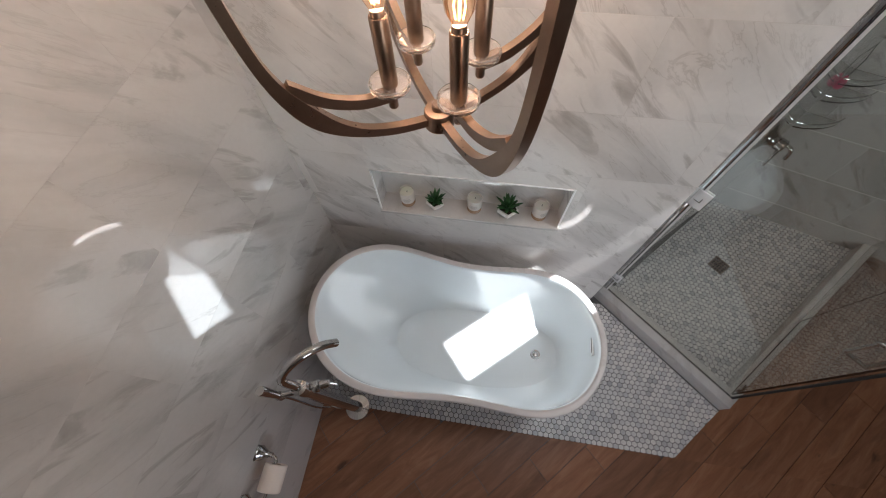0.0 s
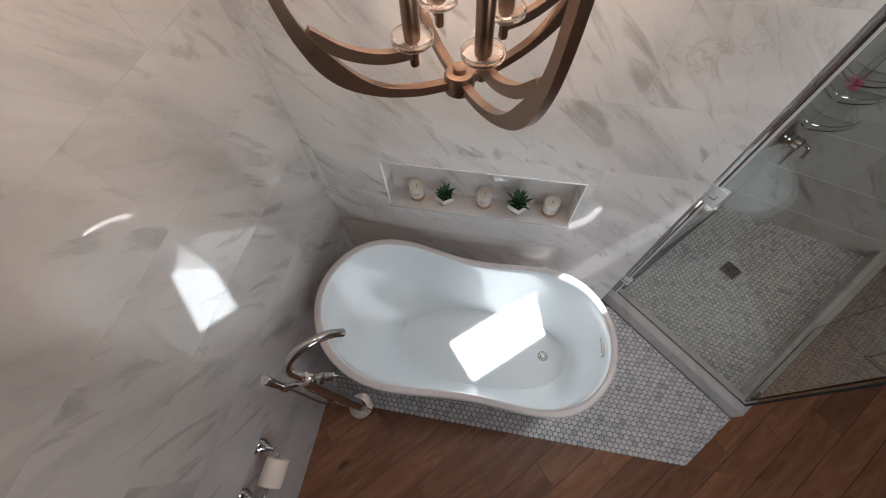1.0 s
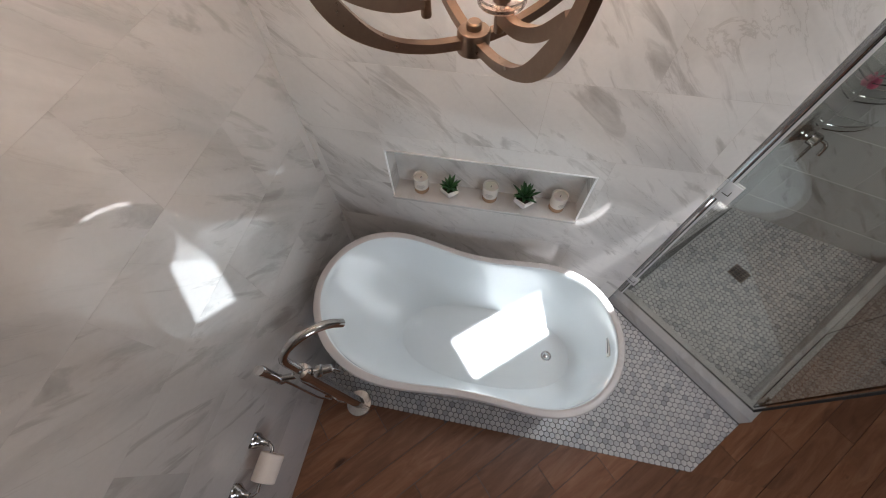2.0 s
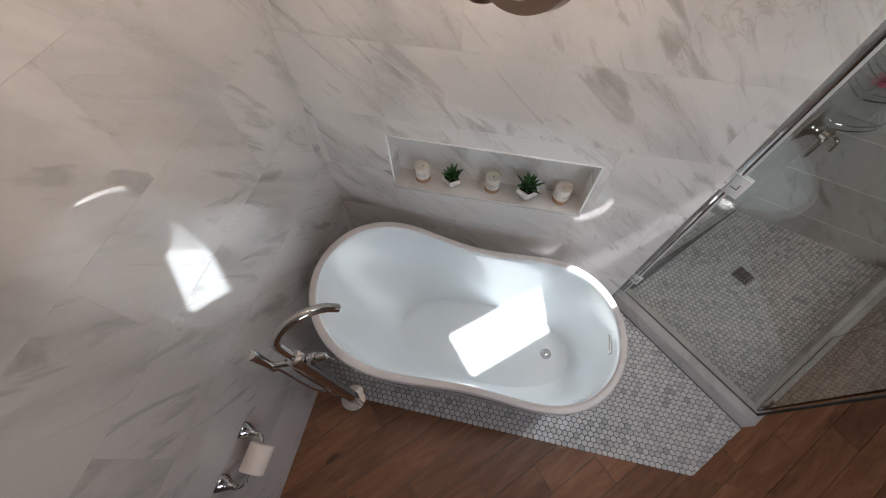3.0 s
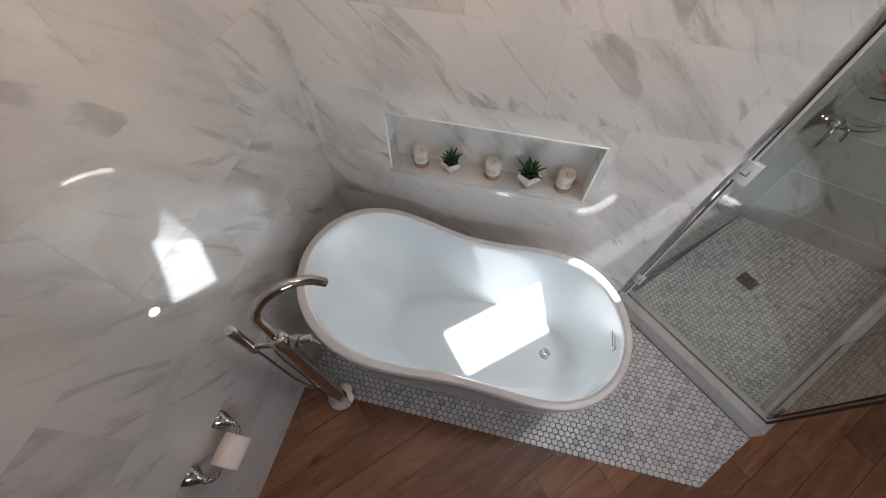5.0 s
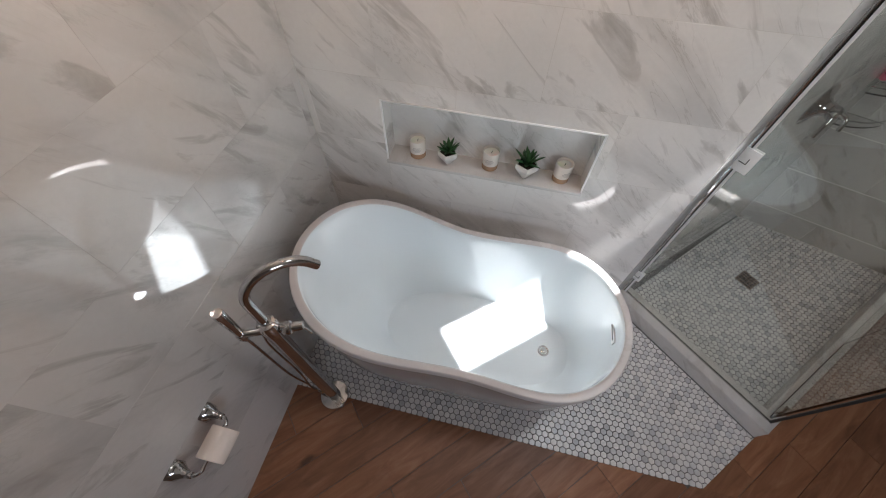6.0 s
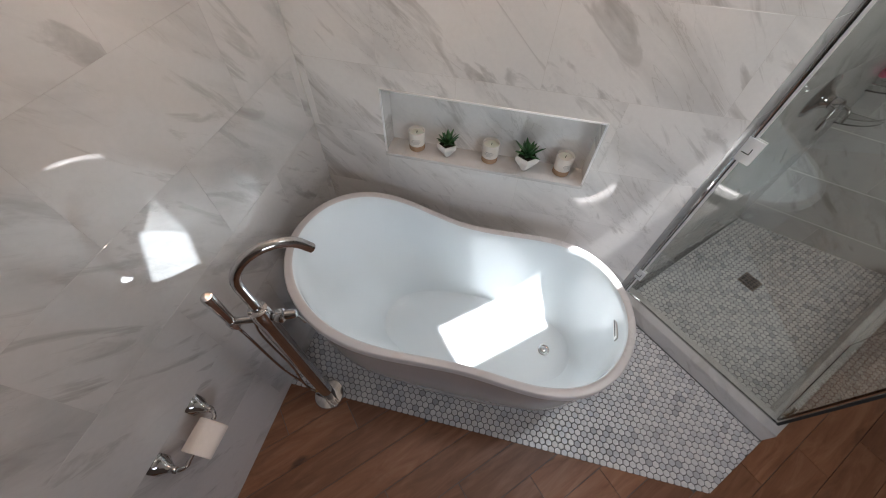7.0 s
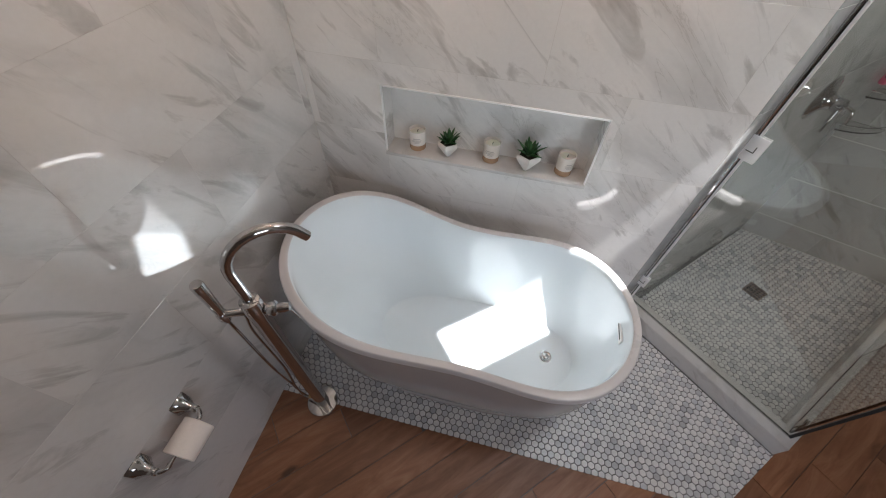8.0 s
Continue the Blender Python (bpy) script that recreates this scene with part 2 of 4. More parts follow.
def spline(pts, steps=8):
    """Smooth curve through points (Catmull-Rom)."""
    pts = [Vector(p) for p in pts]
    q = [pts[0] * 2 - pts[1]] + pts + [pts[-1] * 2 - pts[-2]]
    out = []
    for i in range(1, len(q) - 2):
        a, b, c, d = q[i - 1:i + 3]
        for s in range(steps):
            t = s / steps
            out.append(0.5 * ((2 * b) + (c - a) * t + (2 * a - 5 * b + 4 * c - d) * t * t + (3 * b - a - 3 * c + d) * t ** 3))
    out.append(pts[-1])
    return out


def inside(poly, x, y):
    hit, n = False, len(poly)
    for i in range(n):
        (x0, y0), (x1, y1) = poly[i], poly[(i + 1) % n]
        if (y0 > y) != (y1 > y) and x < (x1 - x0) * (y - y0) / (y1 - y0) + x0:
            hit = not hit
    return hit


def clip_poly(sub, clip):
    """Part of convex polygon sub inside the convex, counter-clockwise polygon clip."""
    out = list(sub)
    for i in range(len(clip)):
        (ax, ay), (bx, by) = clip[i], clip[(i + 1) % len(clip)]
        src, out = out, []
        for j in range(len(src)):
            p, q = src[j], src[(j + 1) % len(src)]
            dp = (bx - ax) * (p[1] - ay) - (by - ay) * (p[0] - ax)
            dq = (bx - ax) * (q[1] - ay) - (by - ay) * (q[0] - ax)
            if dp >= 0:
                out.append(p)
            if dp * dq < 0:
                s = dp / (dp - dq)
                out.append((p[0] + (q[0] - p[0]) * s, p[1] + (q[1] - p[1]) * s))
        if len(out) < 3:
            return []
    return out


def poly_area(p):
    return 0.5 * abs(sum(p[i][0] * p[(i + 1) % len(p)][1] - p[(i + 1) % len(p)][0] * p[i][1] for i in range(len(p))))


# ---- plan ----
WALL_END = (1.645, 0.0)                     # where the tub wall turns back into the shower
SH_FAR = (2.638, 0.993)                     # far corner of the shower
SH_N = Vector((0.942, -0.335))              # along the shower's far wall
SH_RIGHT = (3.565, 0.663)
CURB_A, CURB_B = (1.741, 0.0), (2.405, -0.588)   # outer foot of the kerb
EAST, SOUTH = 4.3, -3.6
EAST_Y = SH_FAR[1] + SH_N.y / SH_N.x * (EAST - SH_FAR[0])
HEX_Y = -0.89


def structure(ob, label, category):
    return tagged(ob, label, category, kind="structure")


def wall_mesh(name, a, b, z0, z1, thick, material, holes=()):
    """Upright wall from a to b; its room face looks to the right of a->b. holes: (u0, u1, z0, z1)."""
    a, b = Vector((*a, 0)), Vector((*b, 0))
    d = (b - a).normalized()
    out = Vector((-d.y, d.x, 0))
    length = (b - a).length
    us = sorted({0.0, length, *[h[0] for h in holes], *[h[1] for h in holes]})
    zs = sorted({z0, z1, *[h[2] for h in holes], *[h[3] for h in holes]})
    solid = lambda u, z: 0 < u < length and z0 < z < z1 and not any(h[0] < u < h[1] and h[2] < z < h[3] for h in holes)
    bm = bmesh.new()
    P = lambda u, z, o: a + d * u + out * (thick * o) + Vector((0, 0, z))
    for i in range(len(us) - 1):
        for j in range(len(zs) - 1):
            u0, u1, w0, w1 = us[i], us[i + 1], zs[j], zs[j + 1]
            um, wm = (u0 + u1) / 2, (w0 + w1) / 2
            if not solid(um, wm):
                continue
            quads = [[(u0, w0, 0), (u1, w0, 0), (u1, w1, 0), (u0, w1, 0)], [(u0, w0, 1), (u0, w1, 1), (u1, w1, 1), (u1, w0, 1)]]
            if not solid(u0 - 1e-4, wm):
                quads.append([(u0, w0, 0), (u0, w1, 0), (u0, w1, 1), (u0, w0, 1)])
            if not solid(u1 + 1e-4, wm):
                quads.append([(u1, w0, 0), (u1, w0, 1), (u1, w1, 1), (u1, w1, 0)])
            if not solid(um, w0 - 1e-4):
                quads.append([(u0, w0, 0), (u0, w0, 1), (u1, w0, 1), (u1, w0, 0)])
            if not solid(um, w1 + 1e-4):
                quads.append([(u0, w1, 0), (u1, w1, 0), (u1, w1, 1), (u0, w1, 1)])
            for q in quads:
                bm.faces.new([bm.verts.new(P(*c)) for c in q])
    bmesh.ops.remove_doubles(bm, verts=bm.verts, dist=1e-5)
    return part(name, bm, material, smooth=False)


NICHE = (0.335, 1.215, 0.918, 1.221)
NICHE_DEPTH = 0.105
TILE_T = 0.0006                 # tiles stand this far off their wall
wall_w = structure(wall_mesh("wall_west", (-TILE_T, SOUTH), (-TILE_T, TILE_T + 0.12), 0, CEIL, 0.12, GROUT_WEST_SHADED),
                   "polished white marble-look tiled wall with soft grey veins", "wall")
wall_n = structure(wall_mesh("wall_north", (-TILE_T, TILE_T), (WALL_END[0], TILE_T), 0, CEIL, 0.12, GROUT_WALL, holes=[(NICHE[0] + TILE_T - 0.010, NICHE[1] + TILE_T + 0.010, NICHE[2] - 0.016, NICHE[3] + 0.010)]),
                   "polished marble-look tiled wall behind the bathtub with a long niche", "wall")
o = TILE_T * 0.7071
on = Vector((-SH_N.y, SH_N.x)) * TILE_T
wall_s1 = structure(wall_mesh("wall_shower_west", (WALL_END[0] - o, WALL_END[1] + o), (SH_FAR[0] - o, SH_FAR[1] + o), -0.02, CEIL, 0.10, GROUT_WALL),
                    "marble-look tiled shower wall in a shaded tone, carrying the valve", "wall")
wall_s2 = structure(wall_mesh("wall_shower_north", (SH_FAR[0] + on.x, SH_FAR[1] + on.y), (EAST + on.x, EAST_Y + on.y), -0.02, CEIL, 0.10, GROUT_WALL),
                    "marble-look tiled shower wall in a shaded tone, with a corner shelf", "wall")
wall_e = structure(wall_mesh("wall_east", (EAST, EAST_Y), (EAST, SOUTH), 0, CEIL, 0.12, UNSEEN_PAINT), "plain painted bathroom wall, unseen, toned dark", "wall")
# unseen wall; its opening is added to go with the fill light
wall_so = structure(wall_mesh("wall_south", (EAST, SOUTH), (-TILE_T, SOUTH), 0, CEIL, 0.12, UNSEEN_PAINT, holes=[(EAST - 4.05, EAST - 2.55, 1.05, 2.35)]),
                    "plain painted wall, unseen, with an opening added for the fill light", "wall")
# niche lining
bm = bmesh.new()
x0, x1, z0, z1 = NICHE
D = NICHE_DEPTH
box(bm, (x0 - 0.012, D, z0 - 0.012), (x1 + 0.012, D + 0.01, z1 + 0.012))
part("niche_back", bm, MARBLE, wall_n, smooth=False)
for nm, lo, hi in (("niche_side", (x0 - 0.010, 0.003, z0), (x0, D, z1)), ("niche_side", (x1, 0.003, z0), (x1 + 0.010, D, z1)),
                   ("niche_top", (x0, 0.003, z1), (x1, D, z1 + 0.010))):
    bm = bmesh.new()
    box(bm, lo, hi)
    part(nm, bm, MARBLE, wall_n, smooth=False)
bm = bmesh.new()
box(bm, (x0 - 0.004, -0.012, z0 - 0.016), (x1 + 0.004, D, z0), 0.002)
part("niche_sill", bm, SILL, wall_n, "honed light marble niche sill")
for ends in (((x0, z0), (x0, z1 + 0.004)), ((x1, z0), (x1, z1 + 0.004)), ((x0 + 0.004, z1), (x1 - 0.004, z1))):
    bm = bmesh.new()
    tube(bm, [(ex, 0.0005, ez) for ex, ez in ends], 0.0042, 16)
    part("niche_trim", bm, TRIM, wall_n, "bright polished edge trim")

# ceiling with a skylight turned by 45 degrees, whose beam falls into the tub
sk0 = SK_FROM
sk = [sk0, sk0 + WIDE * SK_W, sk0 + WIDE * SK_W + LONG * SK_L, sk0 + LONG * SK_L]
outer = [(-0.3, SOUTH - 0.3), (EAST + 0.3, SOUTH - 0.3), (EAST + 0.3, 1.6), (-0.3, 1.6)]
bm = bmesh.new()
for zz in (CEIL, CEIL + 0.02):
    ov = [bm.verts.new((*p, zz)) for p in outer]
    iv = [bm.verts.new((*p, zz)) for p in (sk[0], sk[1], sk[2], sk[3])]
    # outer corners run: south-west, south-east, north-east, north-west
    for i in range(4):
        j = (i + 1) % 4
        bm.faces.new((ov[i], ov[j], iv[j], iv[i]))
ceiling = structure(part("ceiling", bm, CEILING_PAINT, smooth=False), "plain white ceiling with a narrow skylight", "ceiling")

# slanted shaft of the skylight, unseen, added to narrow the light's spread
bm = bmesh.new()
lean = SLANT * (SHAFT + 0.02)
for i in range(4):
    p, q = sk[i], sk[(i + 1) % 4]
    d = (q - p).normalized()
    n_ = Vector((d.y, -d.x)) * 0.02
    hull(bm, [(*v, CEIL + 0.021) for v in (p, q, q + n_, p + n_)], [(*(v + lean), CEIL + SHAFT + 0.02) for v in (p, q, q + n_, p + n_)])
structure(part("skylight_shaft", bm, CEILING_PAINT, smooth=False), "white shaft, unseen, added to narrow the skylight's spread", "skylight")

# ---- floors ----
bm = bmesh.new()
prism(bm, [(-0.1, SOUTH), (EAST, SOUTH), (EAST, 0.45), (3.6, 0.70), (1.9, 0.2), (-0.1, 0.1)], -0.06, -0.005)
floor = structure(part("floor", bm, GROUT, smooth=False), "wood-look plank tile floor laid on the diagonal with a marble hexagon mosaic inset", "floor")
bm = bmesh.new()
SH_POLY = [(1.60, 0.0), (2.46, -0.60), (SH_RIGHT[0] + 0.05, SH_RIGHT[1] - 0.02), (SH_RIGHT[0] + 0.05, SH_RIGHT[1] + 0.03), (SH_FAR[0], SH_FAR[1] + 0.06)]
prism(bm, SH_POLY, -0.05, -0.002)
sh_floor = structure(part("floor_shower", bm, GROUT, smooth=False), "shower floor of small marble hexagon mosaic", "floor")


# ---- shower enclosure ----
def kerb_piece(name, poly, z1, label):
    bm = bmesh.new()
    prism(bm, poly, -0.01, z1)
    bmesh.ops.bevel(bm, geom=[e for e in bm.edges if e.verts[0].co.z > 0.03 and e.verts[1].co.z > 0.03], offset=0.003, segments=2, affect="EDGES")
    return structure(part(name, bm, SILL), label, "kerb")


KD = (Vector(CURB_B) - Vector(CURB_A)).normalized()      # along the glass panel
KN = Vector((-KD.y, KD.x))                               # into the shower
TD = Vector((0.7071, 0.7071))                            # along the threshold
TN = Vector((-0.7071, 0.7071))
KERB_H = 0.10
KW, TW = 0.115, 0.082
A, B = Vector(CURB_A), Vector(CURB_B)
kerb_piece("kerb", [A - KD * 0.09, B, B + KN * KW, A - KD * 0.09 + KN * KW], KERB_H, "low white marble shower kerb under a glass panel")
thr_end = B + TD * 1.735
kerb_piece("threshold", [B + KN * 0.005, thr_end, thr_end + TN * TW, B + KN * KW + TN * 0.06], KERB_H - 0.003, "low white marble threshold at the shower door")

GLASS_TOP = 2.15


def pane(name, a, b, z0, z1, t, parent):
    a, b = Vector(a), Vector(b)
    d = (b - a).normalized()
    n = Vector((-d.y, d.x)) * t / 2
    bm = bmesh.new()
    prism(bm, [a - n, b - n, b + n, a + n], z0, z1)
    ob = part(name, bm, PANE, parent, smooth=False)
    ob.visible_shadow = False
    return ob


panel = tagged(empty("shower_glass_panel", (1.70, 0, KERB_H)), "fixed clear glass shower panel in chrome wall clamps on the kerb", "shower screen")
PB = Vector((2.421, -0.521))
PA = PB - KD * 0.945


def child(ob, parent):
    m = ob.matrix_world.copy()
    ob.parent = parent
    ob.matrix_parent_inverse = parent.matrix_world.inverted()
    return ob


def ppart(name, bm, material, parent, label="", **kw):
    """A part built in world coordinates under a placed parent."""
    ob = part(name, bm, material, None, label, **kw)
    bpy.context.view_layer.update()
    return child(ob, parent)


bpy.context.view_layer.update()
child(pane("glass", PA, PB, KERB_H + 0.004, GLASS_TOP, 0.010, None), panel)
rot_k = math.degrees(math.atan2(KD.y, KD.x))


def clamp(z, w, h):
    """Square wall clamp gripping the panel, with an engraved angle line."""
    m = pose(PA.x + KD.x * (0.016 + w / 2), PA.y + KD.y * (0.016 + w / 2), z, 0, 0, rot_k)
    for side in (-1, 1):
        bm = bmesh.new()
        t = bmesh.new()
        box(t, (-w / 2, side * 0.006 if side > 0 else -0.013, -h / 2), (w / 2, 0.013 if side > 0 else -0.006, h / 2), 0.0015)
        join(bm, t, m)
        plate = ppart("clamp_plate", bm, CHROME_SHEEN, panel, "polished chrome clamp plate, bright reflection painted white")
        bm = bmesh.new()
        yy = side * 0.0131
        for lo, hi in (((-0.016, -0.0012, -0.012), (0.012, 0.0012, -0.009)), ((0.009, -0.0012, -0.012), (0.012, 0.0012, 0.014))):
            t = bmesh.new()
            box(t, (lo[0], yy + lo[1], lo[2]), (hi[0], yy + hi[1], hi[2]))
            join(bm, t, m)
        ob = part("groove", bm, DARK, None)
        child(ob, plate)
    bm = bmesh.new()
    t = bmesh.new()
    box(t, (-w / 2 - 0.014, -0.020, -h / 2), (-w / 2 - 0.002, 0.020, h / 2), 0.0015)
    join(bm, t, m)
    ppart("wall_plate", bm, CHROME, panel)


for zc, w_c, h_c in ((1.160, 0.068, 0.100), (0.285, 0.050, 0.075)):
    clamp(zc, w_c, h_c)
# slim chrome channel at the wall and on the kerb
bm = bmesh.new()
q = PB - KD * 0.931
prism(bm, [q - KN * 0.011, q + KD * 0.018 - KN * 0.011, q + KD * 0.022 - KN * 0.008, q + KD * 0.022 + KN * 0.008, q + KD * 0.018 + KN * 0.011, q + KN * 0.011], KERB_H, GLASS_TOP)
ppart("wall_channel", bm, CHROME, panel, "slim chrome wall channel")
# the lip's white stands in for the bright line chrome reflects here
for d0, d1, mt, nm in ((0.0225, 0.026, DARK, "channel_gasket"), (0.0265, 0.036, CHROME_SHEEN, "channel_lip")):
    bm = bmesh.new()
    prism(bm, [q + KD * d0 - KN * 0.0085, q + KD * d1 - KN * 0.0085, q + KD * d1 + KN * 0.0085, q + KD * d0 + KN * 0.0085], KERB_H + 0.002, GLASS_TOP)
    ppart(nm, bm, mt, panel)
bm = bmesh.new()
prism(bm, [PA - KN * 0.008, PB - KN * 0.008, PB + KN * 0.008, PA + KN * 0.008], KERB_H, KERB_H + 0.008)
ppart("kerb_channel", bm, CHROME, panel, "slim chrome kerb channel")

# dark seal on the free edge of the panel
bm = bmesh.new()
prism(bm, [PB - KN * 0.007, PB + KD * 0.012 - KN * 0.007, PB + KD * 0.012 + KN * 0.007, PB + KN * 0.007], KERB_H + 0.002, GLASS_TOP)
ppart("edge_seal", bm, DARK, panel, "black vertical edge seal")

# glass door, closed on the threshold
DH = Vector((2.436, -0.500))
DD, DNn = TD, TN
DW = 0.72
door = tagged(empty("shower_door", (DH.x, DH.y, KERB_H)), "frameless clear glass shower door, closed, with chrome pull handle", "shower door")
bpy.context.view_layer.update()
child(pane("glass", DH, DH + DD * DW, KERB_H + 0.010, GLASS_TOP, 0.010, None), door)
bm = bmesh.new()
prism(bm, [DH - DNn * 0.005, DH + DD * DW - DNn * 0.005, DH + DD * DW + DNn * 0.005, DH + DNn * 0.005], KERB_H + 0.001, KERB_H + 0.010)
ppart("bottom_sweep", bm, DARK, door, "dark bottom sweep seal")
side = tagged(empty("shower_side_panel", (*(DH + DD * (DW + 0.006)), KERB_H)), "fixed clear glass panel between shower door and tiled wall", "shower screen")
bpy.context.view_layer.update()
child(pane("glass", DH + DD * (DW + 0.006), DH + DD * 1.655, KERB_H + 0.001, GLASS_TOP, 0.010, None), side)
hp = DH + DD * 0.11
for sg in (-1, 1):
    bm = bmesh.new()
    g = hp + DNn * (sg * 0.045)
    g0 = hp + DNn * (sg * 0.006)
    tube(bm, spline([(g0.x, g0.y, 0.80), (g.x, g.y, 0.802), (g.x, g.y, 0.82), (g.x, g.y, 0.93), (g.x, g.y, 0.95), (g0.x, g0.y, 0.952)], 6), 0.009)
    ppart("handle", bm, CHROME, door, "chrome pull handle")
for zc in (0.155, 1.90):
    for sg in (-1, 1):
        bm = bmesh.new()
        t = bmesh.new()
        box(t, (0.012, sg * 0.0055 if sg > 0 else -0.013, -0.026), (0.060, 0.013 if sg > 0 else -0.0055, 0.026), 0.0015)
        join(bm, t, pose(DH.x, DH.y, zc, 0, 0, 45))
        ppart("hinge_plate", bm, CHROME, door, "chrome glass hinge plate")

# shower valve on the west shower wall
VW = Vector((2.037, 0.392, 1.235))
vn = Vector((0.7071, -0.7071, 0))
va = Vector((0.7071, 0.7071, 0))
vz = Vector((0, 0, 1))
vrot = Matrix.Translation(VW) @ Vector((0, 0, 1)).rotation_difference(vn).to_matrix().to_4x4()
valve = tagged(empty("shower_valve", (VW.x, VW.y, VW.z)), "chrome shower valve with round plate and two levers on tiled wall", "shower valve")
bpy.context.view_layer.update()
bm = bmesh.new()
lathe(bm, [(0.088, -0.002), (0.088, 0.004), (0.080, 0.010), (0.045, 0.020), (0.030, 0.034), (0.026, 0.048)], m=vrot, n=40)
ppart("escutcheon", bm, CHROME, valve, "flared round chrome plate")
bm = bmesh.new()
lathe(bm, [(0.024, 0.048), (0.027, 0.052), (0.027, 0.078), (0.020, 0.086)], m=vrot)
ppart("hub", bm, CHROME, valve)
e = VW + vn * 0.07
bm = bmesh.new()
tube(bm, spline([e, e + va * 0.018 + vn * 0.014 - vz * 0.002, e + va * 0.026 + vn * 0.040 - vz * 0.015, e + va * 0.026 + vn * 0.048 - vz * 0.060], 6), 0.008)
ppart("lever", bm, CHROME, valve, "curved chrome lever")
bm = bmesh.new()
tube(bm, [e - va * 0.01 + vz * 0.01, e - va * 0.025 + vn * 0.006 - vz * 0.02, e - va * 0.030 + vn * 0.008 - vz * 0.095], 0.007)
ppart("lever", bm, CHROME, valve, "straight chrome lever")

# corner shelves, and a pink sponge hung on the wall
shelf = tagged(empty("corner_shelf", (SH_FAR[0], SH_FAR[1], 0.87)), "three-tier glass and chrome corner shelf in the shower", "shelf")
bpy.context.view_layer.update()
sc = Vector((SH_FAR[0], SH_FAR[1] - 0.004))
for zs in (0.885, 1.065, 1.165):
    front = [sc + Vector((-0.7071, -0.7071)) * (0.17 * math.cos(radians(a_))) + SH_N * (0.17 * math.sin(radians(a_))) for a_ in range(3, 88, 7)]
    bm = bmesh.new()
    prism(bm, [sc] + front, zs, zs + 0.008)
    ppart("shelf_plate", bm, SHELF_GLASS, shelf, "clear glass shelf plate")
    bm = bmesh.new()
    tube(bm, [(p.x, p.y, zs + 0.035) for p in front], 0.004, 8)
    ppart("rail", bm, CHROME, shelf, "chrome gallery rail")
SP = Vector((2.560, 0.895))
sponge = tagged(empty("shower_sponge", (SP.x, SP.y, 1.16)), "small pink drop-shaped sponge hanging on a thin cord", "sponge")
bpy.context.view_layer.update()
bm = bmesh.new()
lathe(bm, [(0.004, 1.122), (0.015, 1.127), (0.022, 1.142), (0.021, 1.158), (0.012, 1.180), (0.004, 1.196)], at=(SP.x, SP.y, 0), n=20)
ppart("sponge_body", bm, PINK, sponge)
bm = bmesh.new()
hook = SP + Vector((-0.7071, 0.7071)) * 0.020
tube(bm, [(SP.x, SP.y, 1.194), (SP.x + 0.001, SP.y, 1.28), (hook.x, hook.y, 1.385)], 0.002, 6)
ppart("cord", bm, DARK, sponge, "thin dark cord")
bm = bmesh.new()
lathe(bm, [(0.012, -0.026), (0.012, -0.018), (0.005, -0.012), (0.005, 0.004)], m=Matrix.Translation((SP.x, SP.y, 1.386)) @ Vector((0, 0, 1)).rotation_difference(vn).to_matrix().to_4x4(), n=16)
ppart("hook", bm, CHROME, sponge, "small chrome wall hook")
# floor drain
bm = bmesh.new()
DR = (2.585, 0.415)
drain_m = pose(DR[0], DR[1], 0.0, 0, 0, 45)
tb = bmesh.new()
box(tb, (-0.055, -0.055, -0.004), (0.055, 0.055, 0.0005))
join(bm, tb, drain_m)
sdrain = tagged(part("shower_drain", bm, DARK), "square dark grated drain in the shower floor", "drain")
for i in range(6):
    for ax in (0, 1):
        bm = bmesh.new()
        tb = bmesh.new()
        u = -0.05 + i * 0.02
        lo, hi = ((u - 0.004, -0.054, 0.0005), (u + 0.004, 0.054, 0.003)) if ax == 0 else ((-0.054, u - 0.003, 0.0005), (0.054, u + 0.003, 0.0028))
        box(tb, lo, hi)
        join(bm, tb, drain_m)
        part("bar", bm, NICKEL, sdrain)


# ---- bathtub ----
TC = (0.800, -0.485)
TA = 0.713


def ease(v):
    v = max(0.0, min(1.0, v))
    return v * v * (3 - 2 * v)


def rim_z(x):
    return 0.679 + 0.167 * ease((0.784 - x) / 0.801)


def rim_xy(th, inset=0.0):
    """Plan of the rim: full at both ends, drawn in at the waist."""
    c, s = math.cos(th), math.sin(th)
    x = math.copysign(abs(c) ** 1.025, c)
    y = math.copysign(abs(s) ** 1.025, s)
    b = (0.568 + 0.029 * ease((x + 1) / 2)) * (1 - 0.404 * math.exp(-((x * TA - 0.040) / 0.549) ** 2))
    return Vector((TC[0] + (TA - inset) * x, TC[1] + b * (1 - inset / 0.375) * y))


def oval(th, cx, cy, a, b, e):
    c, s = math.cos(th), math.sin(th)
    return Vector((cx + a * math.copysign(abs(c) ** (2 / e), c), cy + b * math.copysign(abs(s) ** (2 / e), s)))


TH = [2 * math.pi * i / 120 for i in range(120)]
BASIN_Z = 0.178


def basin_point(th, v):
    """v runs from the basin's floor (0) to under the lip (1); the foot end is a bowl, the head end a long slope."""
    head = max(0.0, -math.cos(th)) ** 1.2
    foot = max(0.0, math.cos(th)) ** 0.8
    p = 4.0 - 0.2 * foot - 2.6 * head
    h = 1 - (1 - v) ** p
    f = oval(th, 0.900, -0.458, 0.490, 0.228, 2.35)
    r = rim_xy(th, 0.034)
    q = f + (r - f) * h
    return (q.x, q.y, BASIN_Z + (rim_z(rim_xy(th).x) - 0.013 - BASIN_Z) * v)


